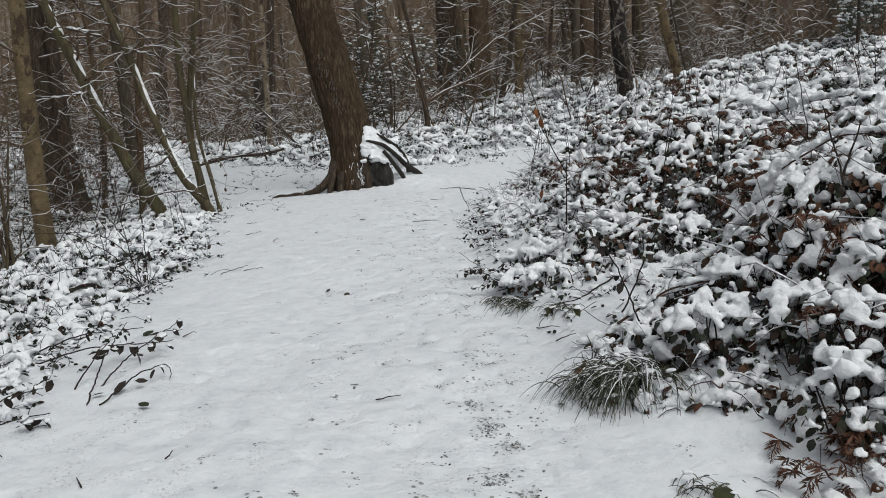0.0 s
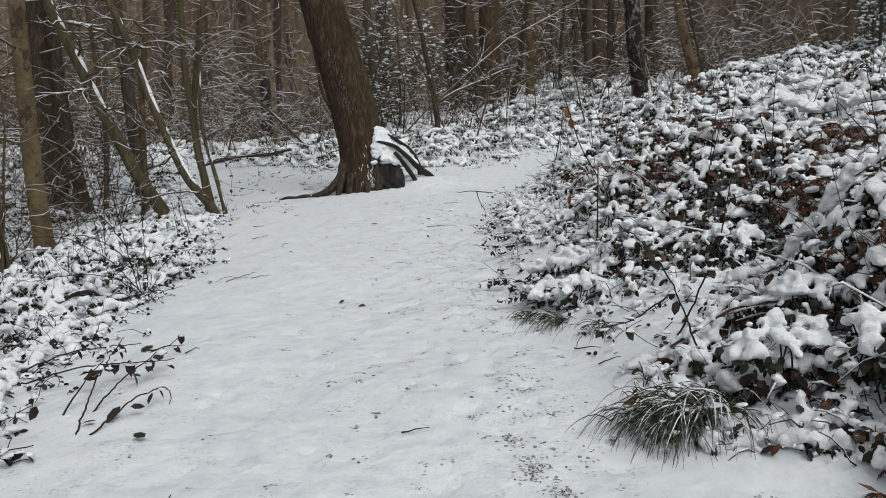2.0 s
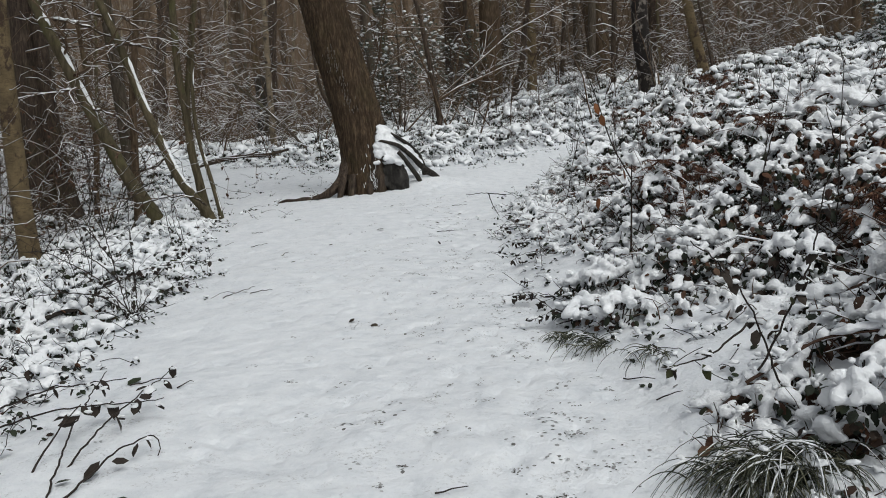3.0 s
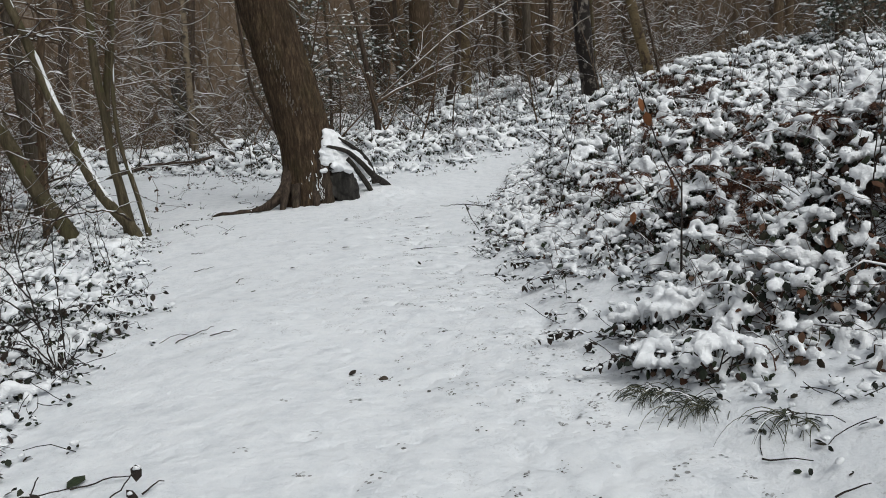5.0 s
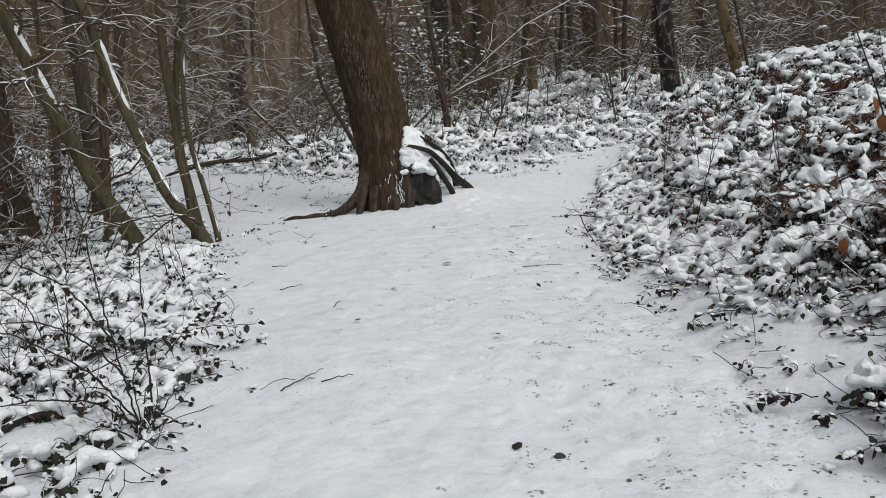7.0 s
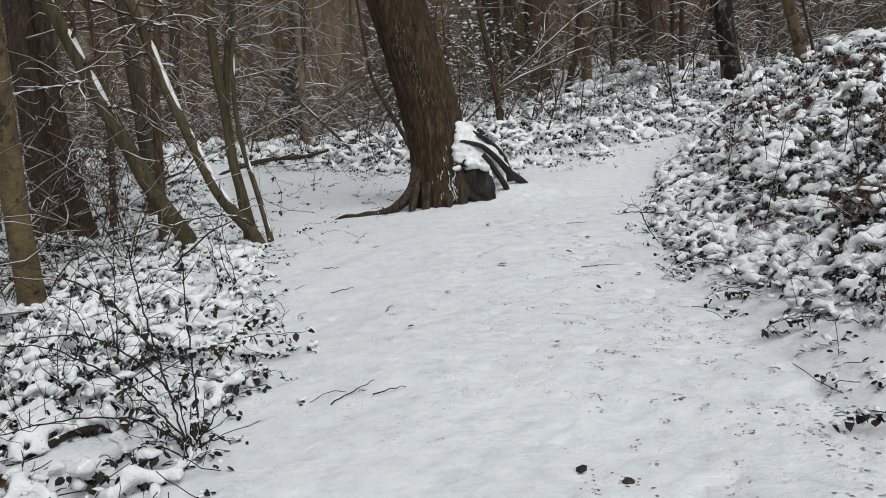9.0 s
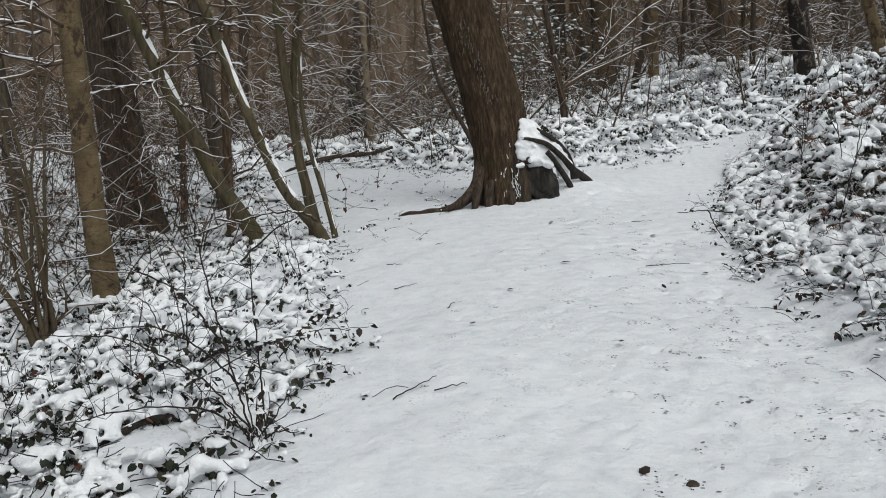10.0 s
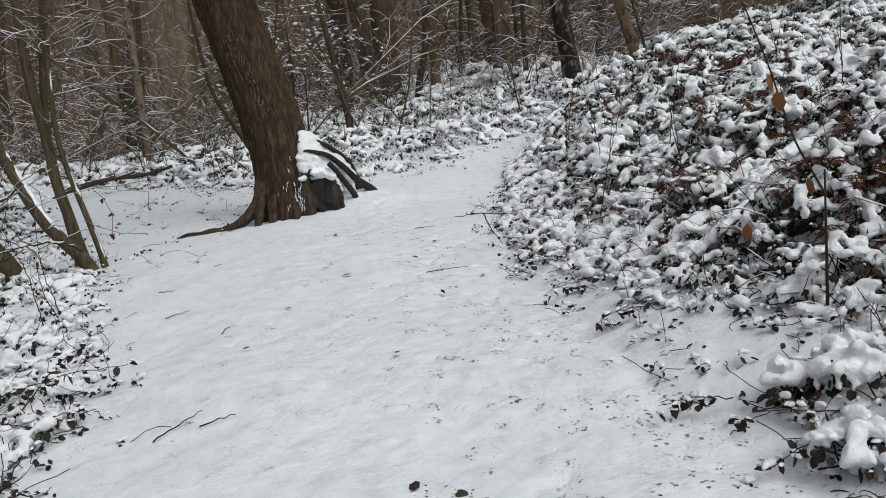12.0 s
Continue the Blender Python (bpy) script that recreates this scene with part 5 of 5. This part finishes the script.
    for k in range(26):
        y = rng.uniform(5, 15)
        x = float(np.interp(y, EDGE_Y, EDGE_X)) + rng.uniform(0.5, 3.5)
        h = rng.uniform(0.7, 1.3)
        dx, dy = rng.normal(0, 0.18, 2)
        sprig("bare_twig", "thin bare stem standing out of the brambles", [
            [gz(x, y, 0.1), gz(x + dx * 0.4, y + dy * 0.4, h * 0.55), gz(x + dx, y + dy, h)],
            [gz(x + dx * 0.4, y + dy * 0.4, h * 0.5), gz(x + dx * 0.4 + rng.normal(0, 0.15), y, h * 0.8)]], 0.05, 0, 0.0045, "twig", bark=DARK_TWIG)
    # loose twigs and leaves on the snow
    for (x, y, a, L) in [(-1.95, 7.35, 0.9, 0.32), (-1.78, 7.33, 0.5, 0.18), (-1.9, 5.3, 0.15, 0.25), (-1.7, 5.2, 1.1, 0.14), (-0.35, 3.95, 0.3, 0.12), (0.55, 4.9, -0.8, 0.2), (0.62, 4.62, -0.1, 0.12), (-0.3, 9.9, 0.0, 0.35), (-2.3, 3.0, 0.1, 0.2),
                         (-1.9, 8.9, 1.3, 0.16), (-2.3, 9.6, 0.2, 0.2), (-0.2, 12.0, -0.4, 0.22), (-1.2, 3.3, 1.2, 0.08), (-1.5, 3.1, 2.2, 0.09), (-2.5, 10.4, -0.6, 0.2), (-2.2, 11.3, 0.9, 0.1)]:
        d = np.array([math.cos(a), math.sin(a)]) * L / 2
        sprig("fallen_twig", "dark broken twig lying on the snow", [[gz(x - d[0], y - d[1], 0.012), gz(x, y, 0.022), gz(x + d[0], y + d[1], 0.018)]], 0.05, 0, 0.004, "twig", bark=DARK_TWIG)
    for (x, y, s, m) in [(-0.98, 6.41, 0.065, SOIL), (-1.04, 10.01, 0.085, SOIL), (-1.5, 3.88, 0.07, LEAF), (-1.75, 8.36, 0.05, LEAF), (-2.0, 5.38, 0.09, LEAF), (-0.45, 9.3, 0.06, SOIL), (-0.5, 10.6, 0.07, SOIL), (-0.1, 9.6, 0.06, SOIL), (-1.8, 4.1, 0.06, LEAF), (0.95, 2.9, 0.12, OLIVE), (-1.5, 9.2, 0.06, SOIL), (-0.9, 7.9, 0.05, SOIL), (-1.1, 12.2, 0.07, SOIL), (-0.2, 11.2, 0.07, SOIL)]:
        v, f = leaves(np.array([gz(x, y, 0.02)]), np.array([[rng.normal(), rng.normal(), 0.15]]), [s], 1.0, tilt=0.3)
        tagged(mesh_object("fallen_leaf", v, [f], m), "curled dark fallen leaf on the snow", "leaf", "leaves on the path")


sprigs()


def edge_scatter(label, spots):
    """Single leaves, stubs and crumbs of snow strewn along the edge of a thicket."""
    t = thing("bramble_runner", label, "bramble", "strewn bramble at the path edge")
    x, y = np.array(spots).T
    n = len(x)
    C = np.stack([x, y, top_of(x, y) + rng.uniform(0.005, 0.04, n)], -1)
    k = np.repeat(np.arange(n), 3)
    a = rng.uniform(0, 6.28, len(k))
    w = np.stack([np.cos(a), np.sin(a), rng.uniform(-0.7, 0.3, len(k))], -1)
    v, f = leaves(C[k] + rng.normal(0, 0.02, (len(k), 3)) * [1, 1, 0.3], w, rng.uniform(0.018, 0.042, len(k)), 1.0)
    mesh_object("leaf_mass", v, [f], LEAF, t, "small dark leaves", kind="stuff")
    m = rng.random(n) < 0.6
    v, f = clumps(C[m] + [0, 0, 0.015], rng.uniform(0.010, 0.026, m.sum()), 2, 0.6, 0.2)
    mesh_object("snow", v, [f], SNOW_SOFT, t, "crumbs of snow", kind="stuff")
    a = rng.uniform(0, 6.28, n)
    P = grow(C - [0, 0, 0.02], np.stack([np.cos(a), np.sin(a), rng.uniform(0.0, 0.7, n)], -1), rng.uniform(0.05, 0.25, n), 5, -0.5, 0.5)
    v, f = tubes(P, np.full((n, 5), 0.0022), 3)
    mesh_object("cane_mass", v, [f], DARK_TWIG, t, "thin dark stubs", kind="stuff")


def edges():
    r = np.random.default_rng(5)
    y = r.uniform(4.6, 14.5, 130)
    edge_scatter("strewn dark bramble leaves on the snow by the bank", [(float(np.interp(b, EDGE_Y, EDGE_X)) - abs(r.normal(0.0, 0.16)) + 0.05, b) for b in y])
    edge_scatter("strewn dark bramble leaves on the open snowy apron", [(r.uniform(0.2, 1.0), b) for b in r.uniform(6.4, 7.7, 34)] + [(r.uniform(0.5, 1.2), b) for b in r.uniform(4.6, 5.5, 18)])
    y = r.uniform(3.0, 14.0, 150)
    edge_scatter("strewn dark bramble leaves beside the low brambles", [(float(np.interp(b, LEFT_Y, LEFT_X)) + abs(r.normal(0.0, 0.14)) - 0.05, b) for b in y])
    x = r.uniform(-6, 3, 90)
    edge_scatter("strewn dark leaves along the far undergrowth", [(a, float(np.interp(a, BACK_X, BACK_Y)) - abs(r.normal(0, 0.35))) for a in x])
    edge_scatter("dark scraps of undergrowth strewn on the snow by the trees", [(r.uniform(-4.4, -2.2), b) for b in r.uniform(11.5, 18.2, 110)])
    for bx, by, h, n in [(-3.5, 8.3, 1.3, 3), (-3.3, 10.0, 1.0, 3), (-3.6, 6.0, 0.8, 3)]:
        stems = []
        for _ in range(n):
            dx, dy = r.normal(0, 0.3 * h, 2)
            hh = h * r.uniform(0.5, 1.0)
            stems.append([gz(bx + r.normal(0, 0.05), by + r.normal(0, 0.05), -0.03), gz(bx + dx * 0.35, by + dy * 0.35, hh * 0.5), gz(bx + dx, by + dy, hh)])
        sprig("bare_shrub", "thin bare dark shrub among the low brambles", stems, 0.05, 5, 0.0045, twigs=26, snow=False)
    v, f = BALLS[2]
    w = v * (1 + 0.15 * np.sin(3 * v[:, :1] + 2 * v[:, 1:2])) * [0.024, 0.02, 0.014] + gz(-0.84, 6.35, 0.002)
    tagged(mesh_object("stone", w, [f], BARK_GREY), "small dark stone half sunk in the snow", "stone")


edges()


def path_litter():
    """Leaf mould scraped up by feet, lying in the prints."""
    r = np.random.default_rng(12)
    spots = [(0.05, 3.88, 0.03, 60), (0.12, 3.62, 0.035, 60), (0.2, 3.4, 0.035, 60), (0.12, 3.1, 0.035, 60), (0.25, 2.95, 0.035, 60), (-0.98, 6.41, 0.03, 14), (-0.84, 6.35, 0.025, 12), (0.28, 3.75, 0.06, 16), (0.33, 4.2, 0.07, 18), (0.2, 4.7, 0.08, 16)]
    for k in range(230):
        y = r.uniform(2.4, 13)
        spots.append((r.normal(-0.6 - 0.04 * (y - 6), 0.6) if k % 2 else r.normal(0.15 - 0.07 * (y - 4), 0.16), y, r.uniform(0.010, 0.028), int(r.integers(4, 13))))

    def strewn(more, lo, hi, wide, material, label):
        xs, ys, s = [], [], []
        for x, y, w, c in spots:
            c = int(c * more)
            if c:
                xs.append(r.normal(x, w * wide, c)), ys.append(r.normal(y, w * wide * 1.2, c)), s.append(r.uniform(lo, hi, c))
        x, y, s = map(np.concatenate, (xs, ys, s))
        a = r.uniform(0, 6.28, len(x))
        v, f = leaves(np.stack([x, y, top_of(x, y) + 0.002], -1), np.stack([np.cos(a), np.sin(a), 0.03 + 0 * a], -1), s, 1.3, tilt=0.2)
        tagged(mesh_object("leaf_litter", v, [f], material), label, "litter", kind="stuff")

    # paws: an arc of toes and a heel, each a small flat grey flake
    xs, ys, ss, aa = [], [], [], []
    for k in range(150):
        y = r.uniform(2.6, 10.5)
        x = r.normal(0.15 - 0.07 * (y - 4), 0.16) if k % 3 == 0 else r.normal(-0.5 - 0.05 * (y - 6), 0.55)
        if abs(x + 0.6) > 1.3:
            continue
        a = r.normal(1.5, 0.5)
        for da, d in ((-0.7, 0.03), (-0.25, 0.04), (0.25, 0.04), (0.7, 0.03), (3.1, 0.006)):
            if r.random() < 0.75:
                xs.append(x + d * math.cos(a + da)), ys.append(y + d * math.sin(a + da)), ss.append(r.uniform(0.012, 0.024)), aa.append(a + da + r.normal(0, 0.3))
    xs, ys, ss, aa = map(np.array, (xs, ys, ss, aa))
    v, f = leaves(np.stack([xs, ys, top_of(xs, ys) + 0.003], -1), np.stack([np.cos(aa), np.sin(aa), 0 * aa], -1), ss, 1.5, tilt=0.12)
    tagged(mesh_object("paw_mark", v, [f], PAW), "small flat grey paw marks on the snow", "print", kind="stuff")
    strewn(0.6, 0.004, 0.012, 0.9, SOIL, "dark scraps of leaf mould trodden into the snow")
    strewn(0.6, 0.010, 0.022, 1.0, SLUSH, "grey crumbs of dirty snow in the prints")


path_litter()


# ---------------------------------------------------------------- the wood behind
def model_tree(name, label, r0, height, bark, limbs, twigs, lo):
    t = thing(name, label, "tree", "trees of the wood")
    lean = rng.normal(0, 0.05, 2)
    pts = [(0, 0, -0.3), (lean[0] * 2, lean[1] * 2, 2), (lean[0] * 4 + rng.normal(0, 0.1), lean[1] * 4, 4), (lean[0] * 6, lean[1] * 6, 7), (lean[0] * 9, lean[1] * 8, height)]
    _, P, R = stem("trunk", pts, r0, r0 * 0.3, bark, t, 10, 0.4, 0.07, 0.4)
    crown(t, P, R, limbs, twigs, 2.0, 1.0, lo, 0.95, snow=0.55, single=False)
    return t


MODELS = [
    ("brown_tree", "tall brown tree back in the wood", 0.20, 13, BARK_BROWN, 20, 80, 0.08),
    ("grey_tree", "grey-brown tree back in the wood", 0.14, 12, BARK_GREY, 20, 85, 0.06),
    ("slim_tree", "slim dark tree back in the wood", 0.075, 9, BARK_DARK, 20, 85, 0.06),
    ("slim_tree", "slim olive tree back in the wood", 0.06, 8, BARK_HAZEL, 20, 85, 0.06),
    ("dark_tree", "dark stout tree back in the wood", 0.24, 14, BARK_DARK, 18, 75, 0.08),
    ("birch_tree", "slim birch back in the wood", 0.09, 11, BARK_BIRCH, 18, 75, 0.10),
]


def wood():
    models = [model_tree(*m) for m in MODELS]
    r = np.random.default_rng(21)
    put, tries = [], 0
    while len(put) < 92 and tries < 6000:
        tries += 1
        x, y = r.uniform(-34, 34), r.uniform(15.5, 52)
        if len(put) > 80:
            x, y = r.uniform(-16, 16), r.uniform(-22, -4)
        if 0 < y < 60 and abs(x) > 0.62 * (y + 6) + 3:
            continue
        if y > 0 and (behind_path(x, y) < 1.2 and left_of_path(x, y) < 1.0 and right_of_path(x, y) < 2.5):
            continue
        if y > 0 and right_of_path(x, y) > 0 and y < 22:
            continue
        if any((x - a) ** 2 + (y - b) ** 2 < 1.3 ** 2 for a, b in put):
            continue
        put.append((x, y))
    for k, (x, y) in enumerate(put):
        i = int(r.choice(6, p=[0.2, 0.2, 0.22, 0.2, 0.1, 0.08]))
        m = pose(x, y, float(land(x, y)), r.normal(0, 2), r.normal(0, 3), r.uniform(0, 360))
        if k < 6:
            models[k].matrix_basis = m
        else:
            copy_thing(models[i], m)


wood()


def thicket(label, x0, x1, y0, y1, count, length, r0, which, bark=WHIP, leafy=0.0, per=5, fine=0.005):
    """Whips and low branches between the trees."""
    t = thing("underwood", label, "shrub", "underwood")
    r = rng
    x, y = r.uniform(x0, x1, count), r.uniform(y0, y1, count)
    ok = (behind_path(x, y) > 0.8) & (right_of_path(x, y) < 0.3) if which == "back" else (left_of_path(x, y) > 1.2)
    if which == "hill":
        ok = right_of_path(x, y) > 4
    if which == "rise":
        ok = behind_path(x, y) > 1.5
    x, y = x[ok], y[ok]
    n = len(x)
    a = r.uniform(0, 6.28, n)
    way = np.stack([np.cos(a) * 0.55, np.sin(a) * 0.55, r.uniform(0.6, 1.5, n)], -1)
    P = grow(np.stack([x, y, land(x, y) - 0.05], -1), way, length * r.uniform(0.4, 1.2, n), 7, -0.15, 0.35)
    R = r0 * r.uniform(0.5, 1.3, (n, 1)) * np.linspace(1, 0.3, 7)[None]
    T, tr = twigs_from(P, R, n * per, 0.75, n=4)
    tr = np.maximum(tr, fine)
    v, f = tubes(P, R, 3)
    mesh_object("whip_mass", v, [f], bark, t, kind="stuff")
    v, f = tubes(T, tr, 3)
    mesh_object("twig_mass", v, [f], TWIG, t, kind="stuff")
    v, f = joined(snow_on(P, R, 0.9, 3, 1.15), snow_on(T, tr * 1.7, 0.85, 3, 1.1))
    mesh_object("snow", v, [f], SNOW_SOFT, t, "snow lying along the twigs", kind="stuff")
    if leafy:
        m = int(n * 4 * leafy)
        i = r.integers(0, len(T), m)
        c = T[i, r.integers(1, 4, m)]
        w = np.stack([r.normal(0, 1, m), r.normal(0, 1, m), -np.abs(r.normal(0.4, 0.5, m))], -1)
        v, f = leaves(c, w, r.uniform(0.035, 0.075, m), 1.0, (THIN_V, THIN_F))
        mesh_object("leaf_mass", v, [f], RUSSET, t, "withered russet leaves still hanging", kind="stuff")


thicket("tangle of bare snowy whips behind the path", -15, -1.5, 18.5, 27, 380, 2.6, 0.010, "back", fine=0.0048)
thicket("low snowy whips on the rise behind the path", -1.5, 7, 18.5, 27, 130, 1.8, 0.009, "back", fine=0.0045)
thicket("tall thin stems crowded in the wood", -14, 8, 20, 34, 190, 6.5, 0.022, "back", bark=TWIG, per=12, fine=0.0055)
thicket("tangle of bare snowy whips far in the wood", -24, 18, 27, 44, 760, 3.6, 0.016, "back", fine=0.009)
thicket("bare snowy underwood with russet leaves among the slim trees", -13, -4.6, 11.5, 22, 400, 2.8, 0.009, "left", leafy=6.0, fine=0.0034)
thicket("thin bare underwood between the leaning stems", -9, -3.6, 9, 16, 60, 2.6, 0.007, "left", leafy=0.6, per=7, fine=0.0024)
thicket("russet-leaved underwood on the rise", 5, 24, 20, 42, 560, 3.4, 0.014, "hill", leafy=4.5, fine=0.008)
thicket("young beeches with russet leaves on the rise", 6.5, 10.5, 22.5, 28, 150, 3.6, 0.012, "rise", leafy=16, per=8, fine=0.006)


def holly(x, y, h, w, count, label):
    t = thing("holly_bush", label, "bush", "evergreen bushes in the wood")
    z = float(land(x, y))
    _, P, R = stem("trunk", [(x, y, z - 0.1), (x + 0.05, y, z + h * 0.5), (x, y, z + h)], 0.05, 0.01, BARK_DARK, t, 8, 0.15, 0.05, 0.2)
    B, br = limbs_from(P, R, 26, 0.1, 0.95, w, lift=-0.1)
    v, f = tubes(B, br, 4)
    mesh_object("limb_mass", v, [f], TWIG, t, kind="stuff")
    i, j = rng.integers(0, len(B), count), rng.integers(2, B.shape[1], count)
    c = B[i, j] + rng.normal(0, 0.13, (count, 3))
    way = np.stack([rng.normal(0, 1, count), rng.normal(0, 1, count), rng.normal(-0.3, 0.4, count)], -1)
    v, f = leaves(c, way, rng.uniform(0.06, 0.11, count), 0.8, (THIN_V, THIN_F))
    mesh_object("leaf_mass", v, [f], HOLLY, t, "dark glossy evergreen leaves", kind="stuff")
    k = rng.random(count) < 0.10
    v, f = clumps(c[k] + [0, 0, 0.02], rng.uniform(0.03, 0.07, k.sum()), 1, 0.5)
    mesh_object("snow", v, [f], SNOW_SOFT, t, kind="stuff")


for x, y, h, w, c in [(-1.6, 23.5, 3.4, 1.5, 2200), (-0.2, 25.0, 2.6, 1.2, 1200), (-2.9, 25.5, 2.4, 1.2, 1200), (9.6, 20.0, 3.6, 1.5, 3200), (11.2, 21.5, 4.4, 2.0, 3600)]:
    holly(x, y, h, w, c, "dark evergreen holly bush with flecks of snow")
